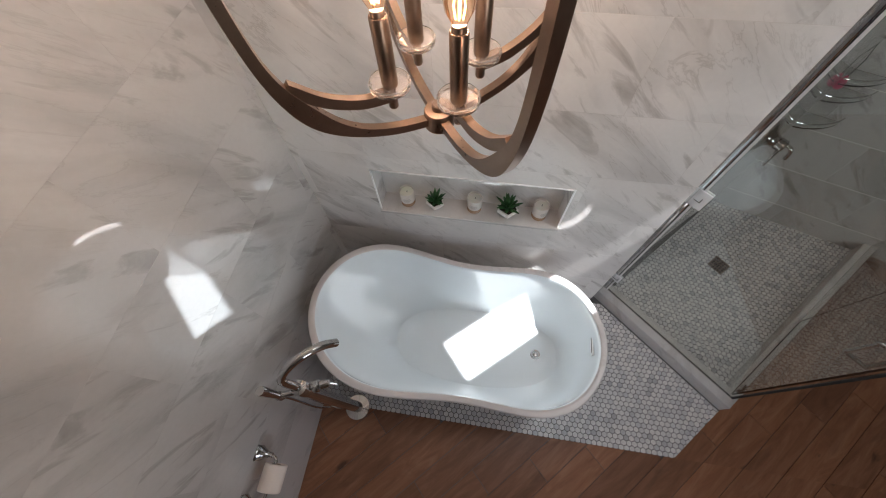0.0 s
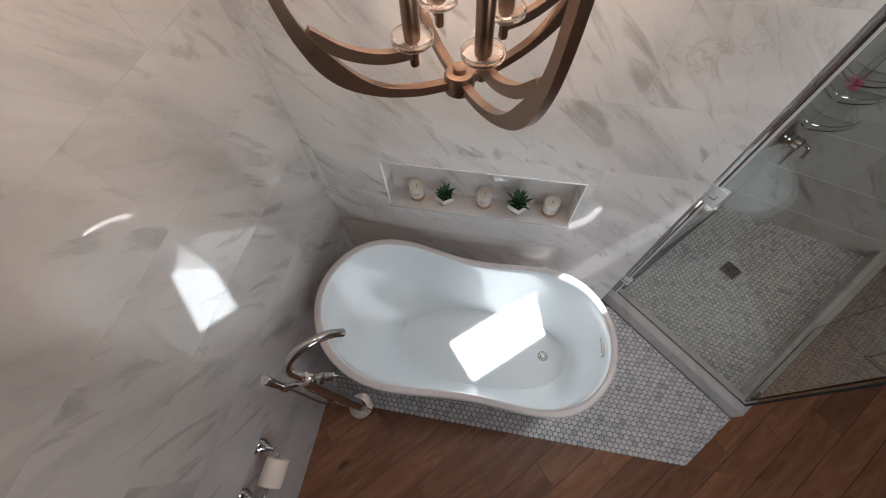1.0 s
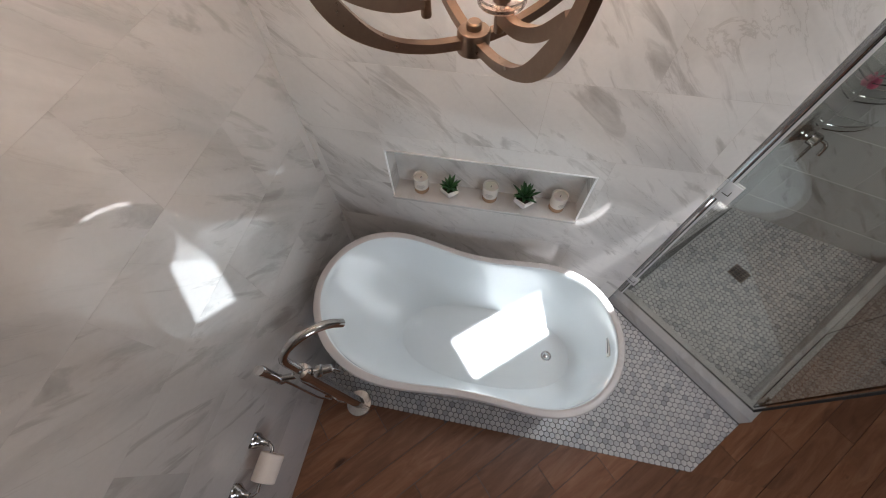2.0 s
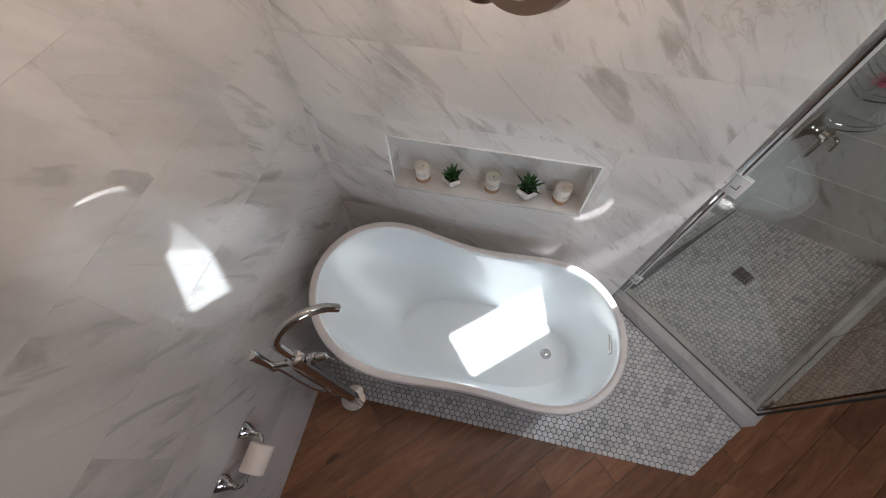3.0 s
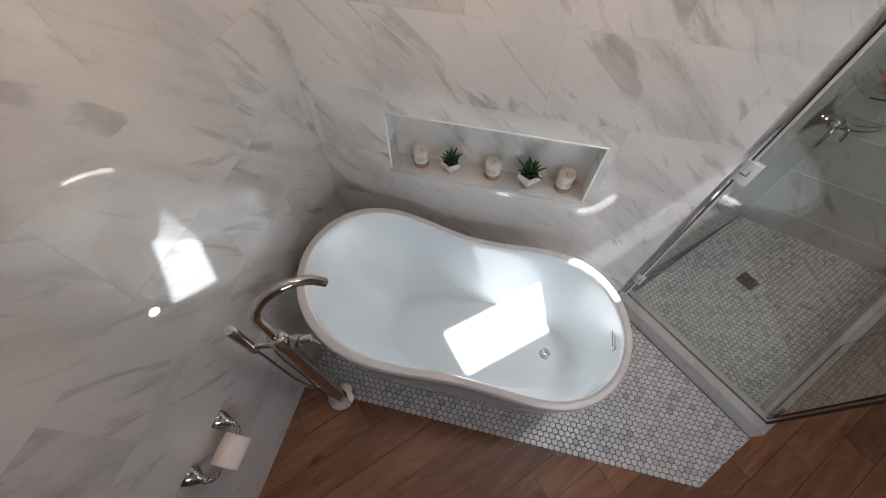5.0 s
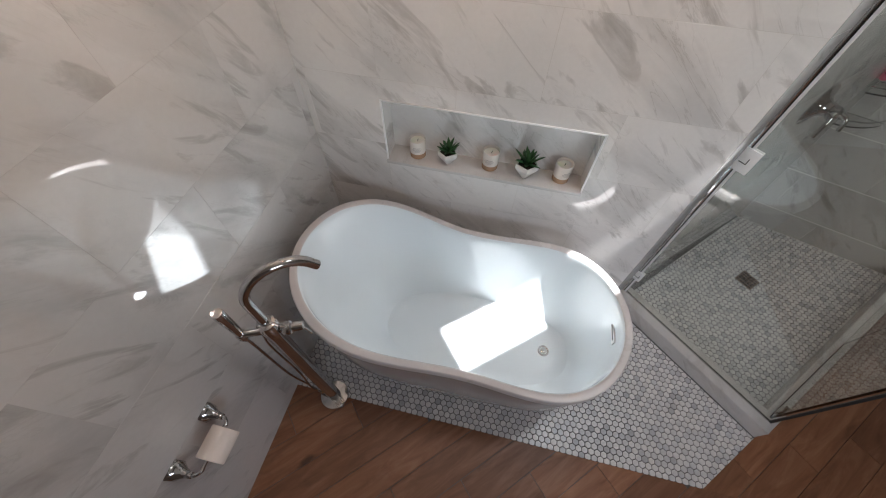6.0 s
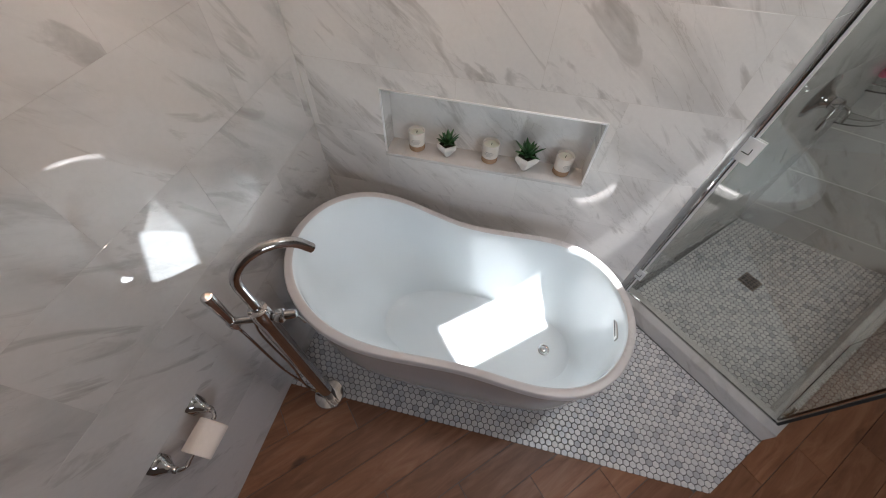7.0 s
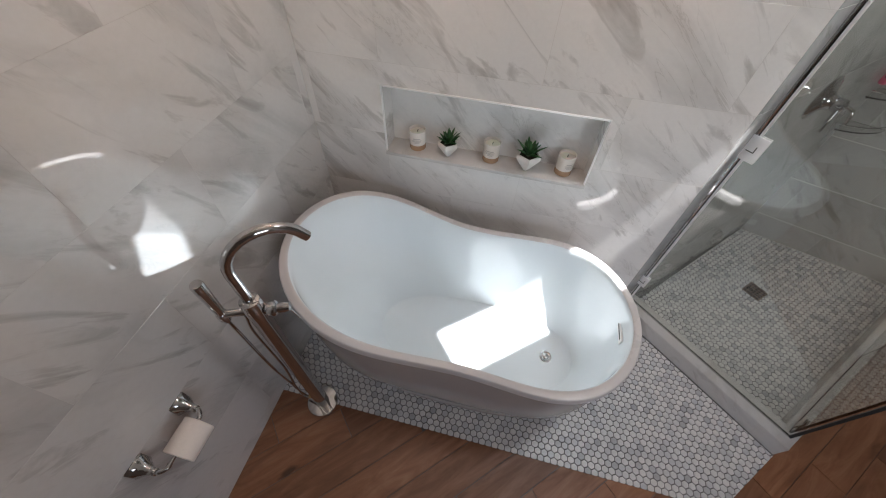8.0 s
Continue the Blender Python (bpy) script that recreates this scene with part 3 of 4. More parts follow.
def tub():
    """Loops of the outside, the lip and the basin, in that order."""
    loops = []
    # outside, from the plinth up to the lip
    for u, k, out in ((0.0, 0.0, 0.0), (0.075, 0.0, 0.0), (0.085, 0.0, -0.010), (0.10, 0.05, -0.010), (0.2, 0.34, 0.0), (0.3, 0.54, 0.0), (0.45, 0.74, 0.0), (0.62, 0.88, 0.0), (0.8, 0.96, 0.0), (1.0, 1.0, 0.0)):
        ring = []
        for th in TH:
            f = oval(th, 0.825, -0.485, 0.635 + out, 0.268 + out, 2.6)
            q = f + (rim_xy(th, 0.016) - f) * k
            ring.append((q.x, q.y, 0.004 + (rim_z(rim_xy(th).x) - 0.045 - 0.004) * u))
        loops.append(ring)
    # rolled lip
    for da, dz in ((0.0, -0.043), (-0.001, -0.040), (-0.001, -0.004), (0.002, -0.0005), (0.005, 0.0), (0.020, 0.0), (0.027, -0.0005), (0.030, -0.003), (0.033, -0.010)):
        loops.append([(*rim_xy(th, da), rim_z(rim_xy(th).x) + dz) for th in TH])
    for v in (0.96, 0.88, 0.78, 0.68, 0.58, 0.48, 0.39, 0.31, 0.235, 0.17, 0.115, 0.07, 0.038, 0.016, 0.004, 0.0):
        loops.append([basin_point(th, v) for th in TH])
    for f in (0.7, 0.35):
        loops.append([(*oval(th, 0.900 + (1 - f) * 0.25, -0.458, 0.490 * f, 0.228 * f, 2.3), BASIN_Z - 0.003 * (1 - f)) for th in TH])
    return loops


bath = tagged(empty("bathtub", (TC[0], TC[1], 0)), "white acrylic freestanding slipper bathtub with one raised end", "bathtub")
bpy.context.view_layer.update()
loops = tub()
for nm, i0, i1, c0, c1, mt, lab in (("tub_shell", 0, 12, True, False, SHELL_SHADED, "glossy taupe-white outer shell, painted darker for shade"), ("rim", 11, 18, False, False, RIM, "flat taupe-white rim"),
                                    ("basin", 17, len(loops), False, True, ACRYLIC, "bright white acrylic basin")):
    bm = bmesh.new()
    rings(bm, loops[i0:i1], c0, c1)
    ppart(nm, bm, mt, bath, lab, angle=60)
DRAIN = (1.264, -0.455, BASIN_Z - 0.003)
bm = bmesh.new()
lathe(bm, [(0.030, -0.004), (0.030, 0.003), (0.026, 0.005), (0.020, 0.003), (0.019, 0.0)], at=DRAIN)
ppart("drain_ring", bm, CHROME, bath, "chrome drain ring")
bm = bmesh.new()
lathe(bm, [(0.017, 0.0), (0.017, 0.007), (0.012, 0.010), (0.004, 0.011)], at=DRAIN)
ppart("drain_stopper", bm, CHROME, bath, "domed chrome stopper")


def overflow():
    lo_, hi_ = Vector(basin_point(0, 0.78)), Vector(basin_point(0, 0.88))
    tilt = math.degrees(math.atan2(hi_.x - lo_.x, hi_.z - lo_.z))
    m = pose(lo_.x, -0.455, lo_.z + 0.01, 0, tilt, 0)
    bm = bmesh.new()
    t = bmesh.new()
    box(t, (-0.006, -0.055, -0.016), (0.014, 0.055, 0.016), 0.002)
    join(bm, t, m)
    pl = ppart("overflow_plate", bm, POT, bath, "white overflow plate with a dark slot")
    bm = bmesh.new()
    t = bmesh.new()
    box(t, (-0.0070, -0.040, -0.0045), (-0.0050, 0.040, 0.0045))
    join(bm, t, m)
    child(part("slot", bm, DARK), pl)


overflow()

# ---- floor-standing tub filler ----
FC = Vector((0.220, -0.894, 0))
fil = tagged(empty("tub_filler", FC), "polished chrome floor-standing bath filler with hand shower beside the tub", "bath tap")
bpy.context.view_layer.update()
at = tuple(FC)
bm = bmesh.new()
lathe(bm, [(0.074, 0.002), (0.075, 0.008), (0.072, 0.013), (0.028, 0.016), (0.024, 0.02)], at=at, n=48)
ppart("base_plate", bm, CHROME, fil)
bm = bmesh.new()
lathe(bm, [(0.0310, 0.016), (0.0310, 0.10), (0.0300, 0.105), (0.0300, 0.90), (0.0310, 0.905), (0.0310, 0.965), (0.0295, 0.968), (0.0295, 0.985), (0.020, 0.990)], at=at)
ppart("column", bm, CHROME, fil)
sd = Vector((0.70, 0.714, 0))
R = 0.110
arc = [FC + Vector((0, 0, z)) for z in (0.985, 1.03, 1.08, 1.12)]
for i in range(1, 13):
    a_ = math.pi * (1 - i / 12 * 0.86)
    arc.append(FC + sd * (R + R * math.cos(a_)) + Vector((0, 0, 1.12 + R * math.sin(a_))))
d_ = (arc[-1] - arc[-2]).normalized()
arc.append(arc[-1] + d_ * 0.02)
bm = bmesh.new()
tube(bm, arc, 0.0158, 18)
ppart("spout", bm, CHROME, fil, "arched chrome spout")
cb = Vector((0.92, 0.38, 0)).normalized()
up = Vector((0, 0, 1))
zb = Vector((0, 0, 0.925))
bm = bmesh.new()
tube(bm, [FC + zb - cb * 0.100, FC + zb - cb * 0.02, FC + zb + cb * 0.02, FC + zb + cb * 0.040], 0.013, 16)
ppart("cross_bar", bm, CHROME, fil)
bm = bmesh.new()
k0 = FC + zb + cb * 0.036
tube(bm, [k0, k0 + cb * 0.004, k0 + cb * 0.022, k0 + cb * 0.026], 0.02, 20, [0.022, 0.0245, 0.0245, 0.021])
knob = ppart("diverter_knob", bm, CHROME, fil)
bm = bmesh.new()
k1 = k0 + cb * 0.03
tube(bm, [k1, k1 + cb * 0.02, k1 + cb * 0.035], 0.016, 20, [0.016, 0.016, 0.013])
ppart("valve_knob", bm, CHROME, fil)
bm = bmesh.new()
l0 = k1 + cb * 0.025
tube(bm, [l0, l0 - up * 0.03 + cb * 0.012, l0 - up * 0.07 + cb * 0.02], 0.004, 10)
ppart("lever", bm, CHROME, fil, "thin chrome lever")
hs = FC - cb * 0.100
bm = bmesh.new()
tube(bm, [hs + up * z for z in (0.885, 0.89, 0.95, 1.06, 1.085, 1.090)], 0.013, 18, [0.012, 0.0145, 0.0150, 0.0185, 0.0185, 0.0165])
ppart("hand_shower", bm, CHROME, fil, "slim chrome hand shower")
bm = bmesh.new()
lathe(bm, [(0.014, 0.900), (0.018, 0.905), (0.018, 0.93), (0.015, 0.935)], at=tuple(hs))
ppart("holder", bm, CHROME, fil)
hose = spline([hs + up * 0.885, hs + up * 0.80 + Vector((0.004, 0.0, 0)), hs + Vector((0.035, -0.01, 0.55)), hs + Vector((0.028, 0.012, 0.30)),
               hs + Vector((-0.005, 0.035, 0.12)), hs + Vector((0.010, 0.030, 0.055)), hs + Vector((0.04, 0.022, 0.075))], 10)
bm = bmesh.new()
tube(bm, hose, 0.0055, 10)
ppart("hose", bm, CHROME, fil, "flexible chrome hose")
hose2 = spline([FC + up * 0.90 - cb * 0.04, FC + Vector((-0.05, -0.02, 0.78)), FC + Vector((-0.028, -0.028, 0.5)), FC + Vector((-0.05, -0.03, 0.25)), FC + Vector((-0.045, -0.016, 0.09))], 10)
bm = bmesh.new()
tube(bm, hose2, 0.0045, 10)
ppart("supply_tube", bm, CHROME, fil)
bm = bmesh.new()
nut = FC + Vector((-0.05, -0.012, 0.082))
tube(bm, [nut, nut + Vector((0.012, 0.003, 0)), nut + Vector((0.03, 0.008, 0))], 0.010, 12)
ppart("hose_nut", bm, BRASS, fil, "brass hose nut")

# ---- paper holder ----
TPZ = 0.668
holder = tagged(empty("paper_holder", (0, -1.245, TPZ)), "chrome toilet paper holder with two flared posts on the wall", "paper holder")
bpy.context.view_layer.update()
for y in (-1.160, -1.344):
    bm = bmesh.new()
    m = Matrix.Translation((0.0, y, TPZ)) @ Matrix.Rotation(radians(90), 4, "Y") @ Matrix.Rotation(radians(45), 4, "Z")
    t = bmesh.new()
    prof = [(0.044, 0.0), (0.044, 0.005), (0.038, 0.012), (0.028, 0.026), (0.019, 0.042), (0.015, 0.054), (0.015, 0.064), (0.012, 0.068)]
    lathe(t, prof, n=4)
    bmesh.ops.bevel(t, geom=list(t.edges), offset=0.0025, segments=2, affect="EDGES")
    join(bm, t, m)
    ppart("post", bm, CHROME, holder, "flared square chrome post", angle=85)
    s = 1 if y > -1.25 else -1
    bm = bmesh.new()
    tube(bm, spline([(0.055, y, TPZ), (0.074, y - s * 0.003, TPZ - 0.001), (0.088, y - s * 0.018, TPZ - 0.002), (0.088, y - s * 0.03, TPZ - 0.002)], 6), 0.007)
    ppart("arm", bm, CHROME, holder)
bm = bmesh.new()
tube(bm, [(0.088, -1.185, TPZ - 0.002), (0.088, -1.320, TPZ - 0.002)], 0.006)
ppart("rod", bm, CHROME, holder)
roll = tagged(empty("toilet_roll", (0.088, -1.245, TPZ - 0.03)), "roll of cream toilet paper on a chrome holder", "toilet roll")
bpy.context.view_layer.update()
bm = bmesh.new()
m = Matrix.Translation((0.088, -1.294, TPZ - 0.020)) @ Matrix.Rotation(radians(-90), 4, "X")
t = bmesh.new()
rings(t, [[(r * math.cos(2 * math.pi * i / 40), r * math.sin(2 * math.pi * i / 40), z) for i in range(40)] for r, z in
          ((0.021, 0.0), (0.045, 0.0), (0.0475, 0.002), (0.048, 0.052), (0.0475, 0.102), (0.045, 0.104), (0.021, 0.104), (0.021, 0.0))], False, False)
join(bm, t, m)
ppart("paper", bm, PAPER, roll)
bm = bmesh.new()
t = bmesh.new()
rings(t, [[(r * math.cos(2 * math.pi * i / 32), r * math.sin(2 * math.pi * i / 32), z) for i in range(32)] for r, z in
          ((0.0205, 0.001), (0.0195, 0.001), (0.0195, 0.103), (0.0205, 0.103), (0.0205, 0.001))], False, False)
join(bm, t, m)
ppart("core", bm, CARD, roll, "brown cardboard core")


# ---- things in the niche ----
def candle(at, rz):
    ob = tagged(empty("candle", at, rz), "cream scented candle in a glass jar with amber base", "candle", "candles in the niche")
    bm = bmesh.new()
    lathe(bm, [(0.0335, 0.001), (0.036, 0.003), (0.0365, 0.028), (0.0365, 0.0285)], n=36)
    part("jar_base", bm, AMBER, ob, "amber tinted glass base")
    bm = bmesh.new()
    lathe(bm, [(0.0365, 0.0285), (0.0368, 0.05), (0.0372, 0.092), (0.0365, 0.094), (0.0345, 0.094), (0.034, 0.088), (0.034, 0.080)], n=36, cap1=False)
    part("jar", bm, FROST, ob, "frosted cream glass jar")
    bm = bmesh.new()
    lathe(bm, [(0.0338, 0.070), (0.0338, 0.0815), (0.02, 0.081), (0.004, 0.080)], n=30)
    part("wax", bm, WAX, ob, "cream candle wax")
    bm = bmesh.new()
    tube(bm, [(0, 0, 0.079), (0.001, 0, 0.086), (0.003, 0.001, 0.091)], 0.0014, 8)
    part("wick", bm, DARK, ob, "black wick")
    bm = bmesh.new()
    for i, (w, z, h) in enumerate(((26, 0.062, 0.004), (34, 0.055, 0.003), (30, 0.049, 0.003), (20, 0.043, 0.0025))):
        a0 = -90 - w
        quad = []
        for j in range(9):
            a_ = radians(a0 + 2 * w * j / 8)
            quad.append((0.0374 * math.cos(a_), 0.0374 * math.sin(a_)))
        for p, q_ in zip(quad, quad[1:]):
            bm.faces.new([bm.verts.new(v) for v in ((*p, z), (*q_, z), (*q_, z + h), (*p, z + h))])
    part("label_print", bm, PRINT, ob, "unreadable grey print", smooth=False)
    return ob


NZ = NICHE[2]
for (x, y, r) in ((0.463, 0.060, 8), (0.801, 0.062, -6), (1.121, 0.060, 30)):
    candle((x, y, NZ), r)


def succulent(at, rz, size, seed):
    rng = random.Random(seed)
    ob = tagged(empty("potted_succulent", at, rz), "green spiky succulent in a white faceted ceramic pot", "potted plant", "plants in the niche")
    bm = bmesh.new()
    # faceted pot: a narrow pointed foot that widens to a square mouth
    h, r0, r1 = 0.070 * size, 0.008 * size, 0.044 * size
    loops = []
    for r, z, tw in ((r0, 0.001, 0), (r1 * 0.90, h * 0.66, 0), (r1, h * 0.80, 0), (r1 * 0.96, h, 0), (r1 * 0.84, h, 0), (r1 * 0.80, h * 0.86, 0)):
        loops.append([(r * math.cos(radians(a_)), r * math.sin(radians(a_)), z) for a_ in (-90, -18, 54, 126, 198)])
    rings(bm, loops, True, True)
    part("pot", bm, POT, ob, "white faceted ceramic pot", smooth=False)
    bm = bmesh.new()
    rings(bm, [[(r1 * 0.82 * math.cos(radians(a_)), r1 * 0.82 * math.sin(radians(a_)), h * z) for a_ in (-90, -18, 54, 126, 198)] for z in (0.85, 0.93)])
    part("soil", bm, SOIL, ob, "dark soil", smooth=False)
    n_leaf = 22
    for i in range(n_leaf):
        lean = 8 + 50 * (i / n_leaf) + rng.uniform(-6, 6)
        az = i * 137.5 + rng.uniform(-12, 12)
        ln = size * (0.042 + 0.028 * rng.random())
        w = size * 0.0095
        t = bmesh.new()
        loops = []
        for u in (0, 0.2, 0.45, 0.7, 0.9, 1.0):
            ww = w * (0.75 + 0.9 * u) * (1 - u) ** 0.75 + 0.0004
            th_ = ww * 0.42
            bend = 0.20 * ln * u * u
            loops.append([(ww, bend, ln * u), (0, bend - th_, ln * u), (-ww, bend, ln * u), (0, bend + th_ * 0.35, ln * u)])
        rings(t, loops)
        bm = bmesh.new()
        join(bm, t, pose(0, 0, h * 0.9, 0, 0, az) @ pose(0, 0.004 * size, 0, -lean, 0, 0))
        part("leaf", bm, LEAF, ob)
    return ob


succulent((0.610, 0.034, NZ), 0, 1.06, 4)
succulent((0.962, 0.032, NZ), 6, 1.22, 9)

# ---- chandelier ----
HUB = Vector((0.758, -0.532, 2.055))
ch = tagged(empty("chandelier", HUB), "bronze nickel orb chandelier with candle bulbs lit, hung over the bathtub", "chandelier")
bpy.context.view_layer.update()
bm = bmesh.new()
lathe(bm, [(0.020, -0.018), (0.024, -0.015), (0.024, 0.012), (0.022, 0.015), (0.011, 0.016), (0.011, 0.024), (0.009, 0.026)], at=tuple(HUB))
ppart("hub", bm, NICKEL, ch)


def flat_bar(path, width, thick, m):
    """A flat bar in the (r, z) plane; path: (r, z, half width)."""
    t = bmesh.new()
    loops = []
    n = len(path)
    for i, (r, z, hw) in enumerate(path):
        a_, b_ = path[max(i - 1, 0)], path[min(i + 1, n - 1)]
        d = Vector((b_[0] - a_[0], b_[1] - a_[1])).normalized()
        nx, nz = -d.y, d.x
        loops.append([(r + nx * hw, thick / 2, z + nz * hw), (r + nx * hw, -thick / 2, z + nz * hw), (r - nx * hw, -thick / 2, z - nz * hw), (r - nx * hw, thick / 2, z - nz * hw)])
    rings(t, loops)
    t.transform(m)
    return t


ARM = 214.0
for i in range(4):
    m = Matrix.Translation(HUB) @ Matrix.Rotation(radians(ARM + (0, 89, 180, 270.6)[i]), 4, "Z")
    # outer hoop from the hub out and up
    pts = spline([(0.020, 0.0, 0), (0.073, 0.008, 0), (0.125, 0.027, 0), (0.167, 0.059, 0), (0.197, 0.104, 0), (0.215, 0.158, 0), (0.222, 0.24, 0),
                  (0.220, 0.33, 0), (0.202, 0.43, 0), (0.155, 0.525, 0), (0.10, 0.59, 0), (0.02, 0.615, 0)], 6)
    path = [(p.x, p.y, 0.0066 + 0.0065 * math.exp(-((p.x - 0.185) / 0.05) ** 2 - ((p.y - 0.075) / 0.06) ** 2)) for p in pts]
    bm = flat_bar(path, 0.012, 0.014, m)
    hoop = ppart("hoop", bm, NICKEL, ch, "curved flat bronze bar", angle=20)
    # upper branch carrying the candle
    pts = spline([(0.198, 0.128, 0), (0.160, 0.094, 0), (0.114, 0.073, 0), (0.068, 0.068, 0)], 6)
    bm = flat_bar([(p.x, p.y, 0.0075) for p in pts], 0.012, 0.012, m)
    ppart("branch", bm, NICKEL, ch, angle=20)
    c = m @ Vector((0.070, 0, 0.070))
    for nm, prof, mt in (("pin", [(0.006, -0.022), (0.007, -0.020), (0.007, 0.012)], NICKEL),
                         ("drip_cup", [(0.010, 0.010), (0.026, 0.0105), (0.0285, 0.013), (0.0290, 0.020), (0.0275, 0.022), (0.0265, 0.016), (0.0125, 0.0155)], CLEAR),
                         ("candle_sleeve", [(0.0105, 0.013), (0.0115, 0.02), (0.0115, 0.105), (0.0105, 0.107), (0.0095, 0.107), (0.0095, 0.100)], NICKEL),
                         ("socket", [(0.0085, 0.098), (0.0085, 0.112), (0.0078, 0.114)], NICKEL),
                         ("bulb", [(0.0074, 0.1125), (0.0095, 0.117), (0.0160, 0.130), (0.0175, 0.140), (0.014, 0.158), (0.007, 0.175), (0.002, 0.183)], BULB)):
        bm = bmesh.new()
        lathe(bm, prof, at=tuple(c), n=24)
        piece = ppart(nm, bm, mt, ch, "lit clear candle bulb" if nm == "bulb" else "clear acrylic drip cup" if nm == "drip_cup" else "")
        if nm == "bulb":
            piece.visible_shadow = False
    bm = bmesh.new()
    for a_ in range(4):
        x_, y_ = 0.005 * math.cos(a_ * 1.57), 0.005 * math.sin(a_ * 1.57)
        tube(bm, [c + Vector((x_ * 0.6, y_ * 0.6, 0.122)), c + Vector((x_, y_, 0.134)), c + Vector((x_ * 0.7, y_ * 0.7, 0.148))], 0.0009, 6)
    child(part("filament", bm, FILAMENT), piece)
    ld = bpy.data.lights.new("bulb_light", "POINT")
    ld.energy, ld.color, ld.shadow_soft_size = BULB_WATTS, (1.0, 0.785, 0.665), 0.012
    new("bulb_light", ld).location = c + Vector((0, 0, 0.172))
bm = bmesh.new()
lathe(bm, [(0.022, 0.605), (0.024, 0.62), (0.012, 0.64), (0.006, 0.65), (0.006, CEIL - HUB.z - 0.03), (0.05, CEIL - HUB.z - 0.025), (0.055, CEIL - HUB.z)], at=tuple(HUB))
ppart("stem", bm, NICKEL, ch)


# ---- pieces of walls and floors ----
def rect_minus(r, h):
    """Rectangles (u0, u1, v0, v1) left of r when h is cut out."""
    u0, u1, v0, v1 = r
    a, b, c, d = max(u0, h[0]), min(u1, h[1]), max(v0, h[2]), min(v1, h[3])
    if a >= b or c >= d:
        return [r]
    out = [(u0, a, v0, v1), (b, u1, v0, v1), (a, b, v0, c), (a, b, d, v1)]
    return [q for q in out if q[1] - q[0] > 1e-4 and q[3] - q[2] > 1e-4]


TW_, THh, GAP = 0.610, 0.3075, 0.0014
ZJ = 0.390 - THh        # a joint height; joints repeat every tile height
shared = {}


def tile_mesh(w, h, material):
    key = (round(w, 3), round(h, 3), material.name)
    if key not in shared:
        bm = bmesh.new()
        e = 0.0002
        lo = [(0, 0, 0), (w, 0, 0), (w, 0, h), (0, 0, h)]
        hi = [(e, -TILE_T, e), (w - e, -TILE_T, e), (w - e, -TILE_T, h - e), (e, -TILE_T, h - e)]
        mid = [(0, -TILE_T + e, 0), (w, -TILE_T + e, 0), (w, -TILE_T + e, h), (0, -TILE_T + e, h)]
        rings(bm, [lo, mid, hi])
        shared[key] = mesh_of(bm, "tile", material, smooth=False)
    return shared[key]


def tile_wall(parent, a, b, z0, z1, u_shift, material, hole=None, z_joint=ZJ, gap=GAP):
    """Running-bond tiles on the room face (right of a->b); u runs along a->b."""
    a, b = Vector(a), Vector(b)
    d = (b - a).normalized()
    ang = math.degrees(math.atan2(d.y, d.x))
    L = (b - a).length
    row = 0
    z = z_joint - 4 * THh
    row = 0 if z_joint == ZJ else 1
    while z < z1:
        lo, hi = max(z, z0), min(z + THh, z1)
        u = u_shift + (TW_ / 2 if row % 2 else 0) - 4 * TW_
        while u < L:
            p, q = max(u, 0), min(u + TW_, L)
            if q - p > 0.01 and hi - lo > 0.01:
                r = (p + min(gap, GAP) / 2, q - min(gap, GAP) / 2, lo + gap / 2, hi - gap / 2)
                pieces = rect_minus(r, hole) if hole else [r]
                if len(pieces) == 1:
                    s = pieces[0]
                    ob = new("tile", tile_mesh(s[1] - s[0], s[3] - s[2], material))
                    ob.parent = parent
                    ob.matrix_basis = pose(a.x + d.x * s[0], a.y + d.y * s[0], s[2], 0, 0, ang)
                elif pieces:
                    bm = bmesh.new()
                    for s in pieces:
                        vs = [bm.verts.new(v) for v in ((s[0] - p, -TILE_T, s[2] - lo), (s[1] - p, -TILE_T, s[2] - lo), (s[1] - p, -TILE_T, s[3] - lo), (s[0] - p, -TILE_T, s[3] - lo))]
                        bm.faces.new(vs)
                    me = bpy.data.meshes.new("tile")
                    bm.to_mesh(me)
                    bm.free()
                    me.materials.append(material)
                    ob = new("tile", me)
                    ob.parent = parent
                    ob.matrix_basis = pose(a.x + d.x * p, a.y + d.y * p, lo, 0, 0, ang)
            u += TW_
        z += THh
        row += 1


# joints of the tub wall: x = 0.946 in the row above z = 1.31
tile_wall(wall_n, (0, TILE_T), (WALL_END[0], TILE_T), 0, CEIL, 0.946, MARBLE, NICHE)
tile_wall(wall_w, (-TILE_T, SOUTH), (-TILE_T, 0), 0, CEIL, 0.20, MARBLE_WEST_SHADED, gap=0.0007)
tile_wall(wall_s1, (WALL_END[0] - o, WALL_END[1] + o), (SH_FAR[0] - o, SH_FAR[1] + o), 0, CEIL, 0.2, MARBLE_SHOWER_SHADED)
tile_wall(wall_s2, (SH_FAR[0] + on.x, SH_FAR[1] + on.y), (EAST + on.x, EAST_Y + on.y), 0, CEIL, 0.1, MARBLE_SHOWER_SHADED, z_joint=0.482, gap=0.004)

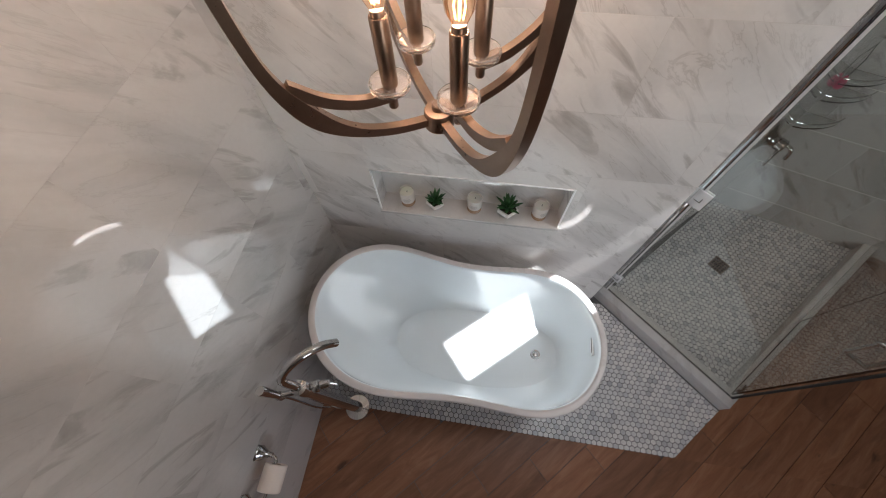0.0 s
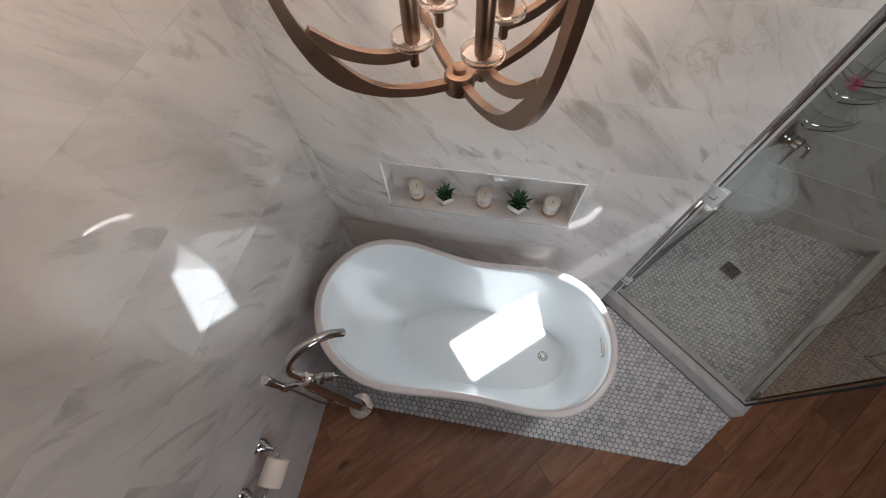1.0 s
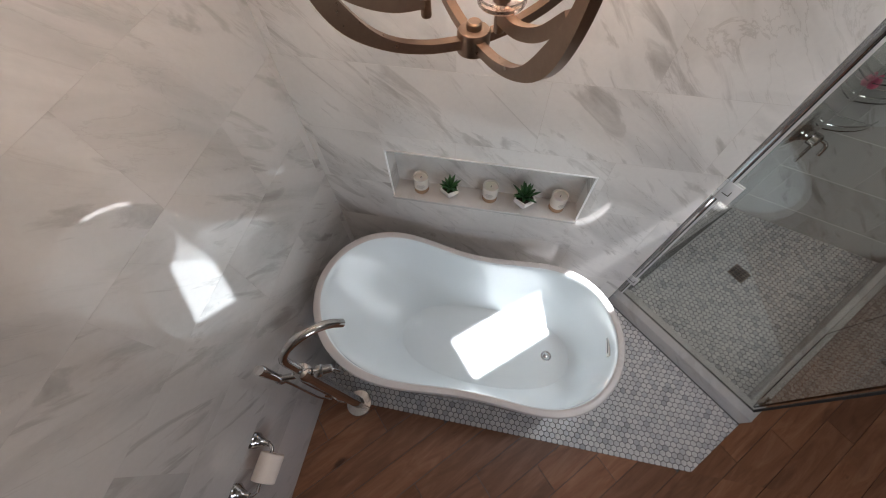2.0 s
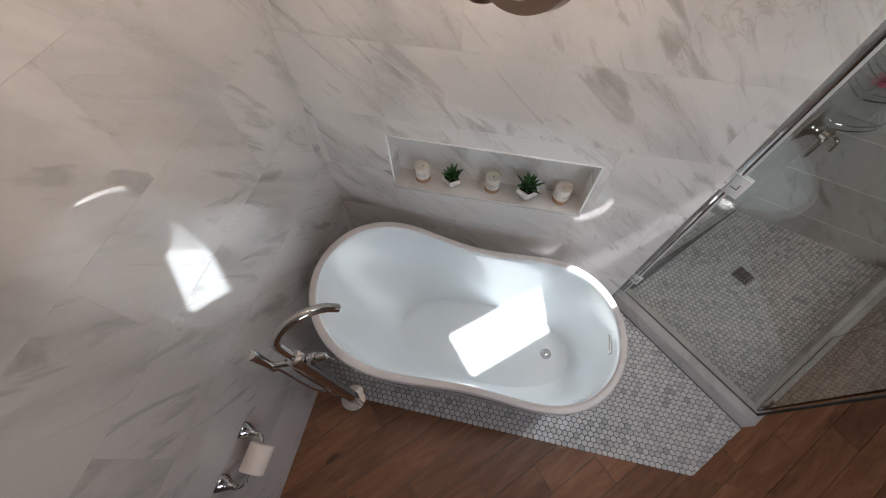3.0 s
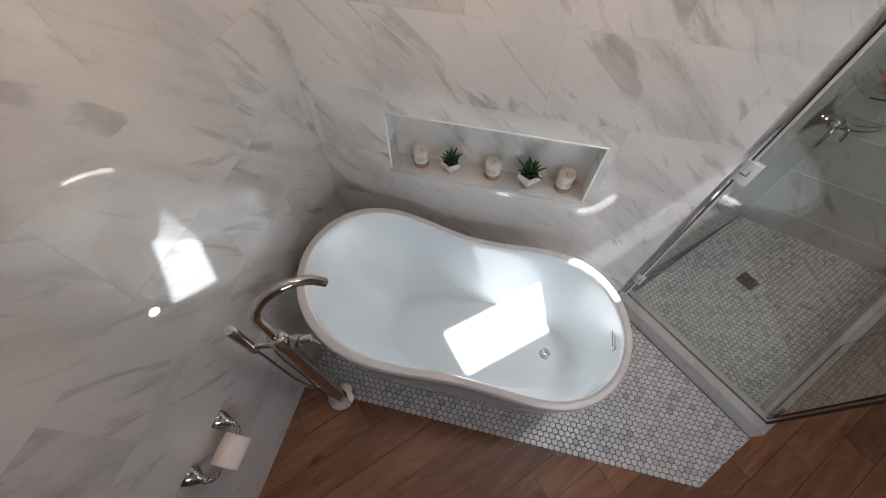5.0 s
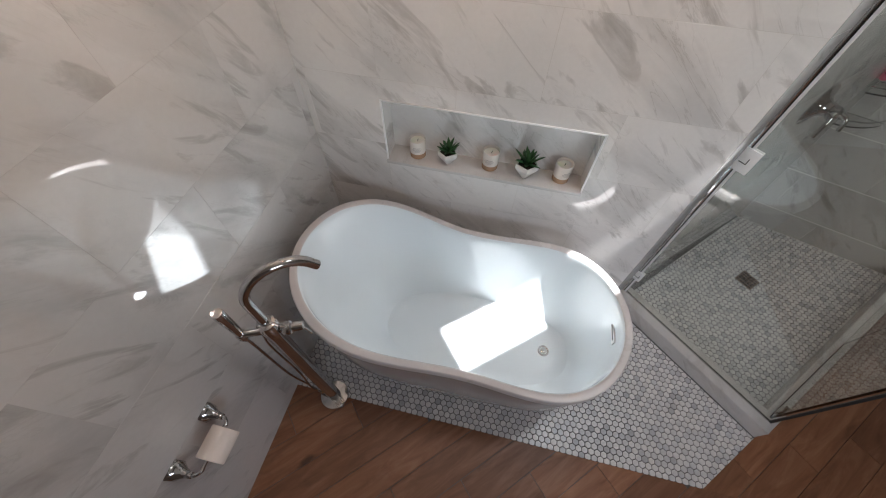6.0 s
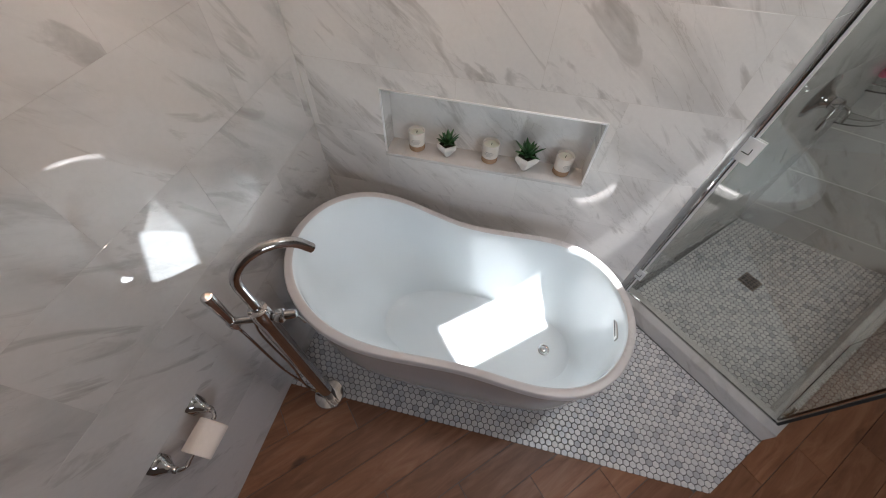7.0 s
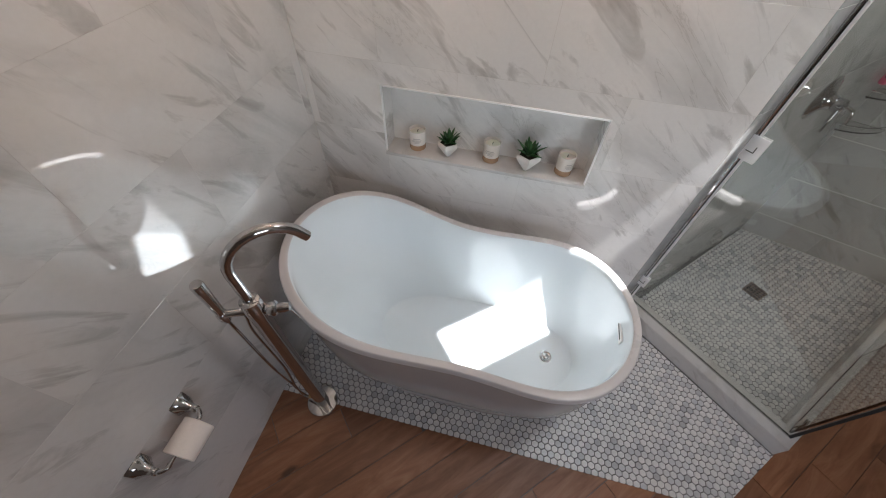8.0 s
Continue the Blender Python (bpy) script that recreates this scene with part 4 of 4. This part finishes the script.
# wood-look planks, laid at 45 degrees
PW, PL = 0.1517, 0.9144
WOOD_AREA = [[(0.0, SOUTH), (EAST, SOUTH), (EAST, HEX_Y), (0.0, HEX_Y)], [(2.106, HEX_Y), (EAST, HEX_Y), (EAST, 0.40), (3.636, 0.636)]]
for k in range(-8, 42):
    # strip k spans y - x from c to c - 0.2145
    c = -1.437 - 0.2145 * k
    shift = -1.02 - 0.43 + 0.43 * k
    for j in range(-8, 10):
        s0 = shift + 1.293 * j
        corners = []
        g = 0.0022
        for (ds, dc) in ((g, g), (1.293 - g, g), (1.293 - g, 0.2145 - g), (g, 0.2145 - g)):
            sm, df = s0 + ds, c - dc
            corners.append(((sm - df) / 2, (sm + df) / 2))
        corners = corners[::-1]
        for area in WOOD_AREA:
            q = clip_poly(corners, area)
            if len(q) < 3 or poly_area(q) < 0.0004:
                continue
            if max(p[1] for p in q) < -2.3:
                continue
            org = Vector(((s0 - c) / 2, (s0 + c) / 2))
            inv = pose(org.x, org.y, 0, 0, 0, 45).inverted()
            loc = [inv @ Vector((x, y, 0)) for x, y in q]
            bm = bmesh.new()
            hull(bm, [(v.x, v.y, -0.005) for v in loc], [(v.x, v.y, 0.0) for v in loc])
            ob = part("plank", bm, WOOD, floor, smooth=False)
            ob.matrix_basis = pose(org.x, org.y, 0, 0, 0, 45)
bm = bmesh.new()
prism(bm, [(0, SOUTH), (EAST, SOUTH), (EAST, -2.2), (0, -2.2)], -0.005, -0.001)
part("plank_field", bm, WOOD, floor, smooth=False)


def hex_floor(parent, poly, pitch, rz, origin, near, z=0.0, limit=290):
    """Hexagon mosaic inside poly; the pieces nearest to 'near' are objects, the others one mesh."""
    rot = Matrix.Rotation(radians(rz), 3, "Z")
    r = (pitch - 0.0038) / math.sqrt(3)
    shape = [(r * math.cos(radians(a_)), r * math.sin(radians(a_))) for a_ in (30, 90, 150, 210, 270, 330)]
    cells = []
    for j in range(-70, 71):
        for i in range(-70, 71):
            p = rot @ Vector(((i + (0.5 if j % 2 else 0)) * pitch, j * pitch * 0.8660254, 0))
            x, y = origin[0] + p.x, origin[1] + p.y
            pts = [(x + (rot @ Vector((*s, 0))).x, y + (rot @ Vector((*s, 0))).y) for s in shape]
            ins = [inside(poly, *q) for q in pts]
            if not any(ins):
                continue
            whole = all(ins)
            if not whole:
                pts = clip_poly(pts, poly)
                if len(pts) < 3 or poly_area(pts) < 2e-5:
                    continue
            cells.append(((x - near[0]) ** 2 + (y - near[1]) ** 2, x, y, pts, whole))
    cells.sort(key=lambda c_: c_[0])
    bm = bmesh.new()
    e = 0.0010
    rings(bm, [[(u, v, -0.004) for u, v in shape], [(u, v, -e) for u, v in shape], [(u * (1 - e / r), v * (1 - e / r), 0) for u, v in shape]], False, True)
    me = mesh_of(bm, "hexagon", HEX, smooth=False)
    done, verts, faces = 0, [], []
    for _, x, y, pts, whole in cells:
        if whole and done < limit:
            ob = new("hexagon_tile", me)
            ob.parent = parent
            ob.matrix_basis = pose(x, y, z, 0, 0, rz)
            done += 1
            continue
        n = len(pts)
        base = len(verts)
        cx_, cy_ = sum(p[0] for p in pts) / n, sum(p[1] for p in pts) / n
        verts += [(p[0], p[1], z - 0.004) for p in pts] + [(p[0], p[1], z - e) for p in pts]
        verts += [(cx_ + (p[0] - cx_) * (1 - e / r), cy_ + (p[1] - cy_) * (1 - e / r), z) for p in pts]
        for lv in (0, n):
            for q in range(n):
                w_ = (q + 1) % n
                faces.append((base + lv + q, base + lv + w_, base + lv + n + w_, base + lv + n + q))
        faces.append(tuple(base + 2 * n + q for q in range(n)))
    me2 = bpy.data.meshes.new("hexagon_field")
    me2.from_pydata(verts, [], faces)
    me2.materials.append(HEX)
    ob = tagged(new("hexagon_field", me2), kind="stuff")
    ob.parent = parent


HEX_POLY = [(0.0, HEX_Y), (2.106, HEX_Y), (2.40, -0.596), (CURB_A[0] - 0.01, -0.004), (0.0, -0.004)]
hex_floor(floor, HEX_POLY, 0.0311, 0, (0.598, HEX_Y + 0.012), (1.6, -0.9))
SIN = [(B + KN * (KW + 0.0)) + TN * 0.06, Vector((SH_RIGHT[0] - 0.005, SH_RIGHT[1] + 0.005)), Vector((SH_FAR[0], SH_FAR[1] - 0.003)), Vector((1.76, 0.067))]
hex_floor(sh_floor, [tuple(p) for p in SIN], 0.0311, 45, (2.5, 0.3), (2.35, 0.0), limit=280)
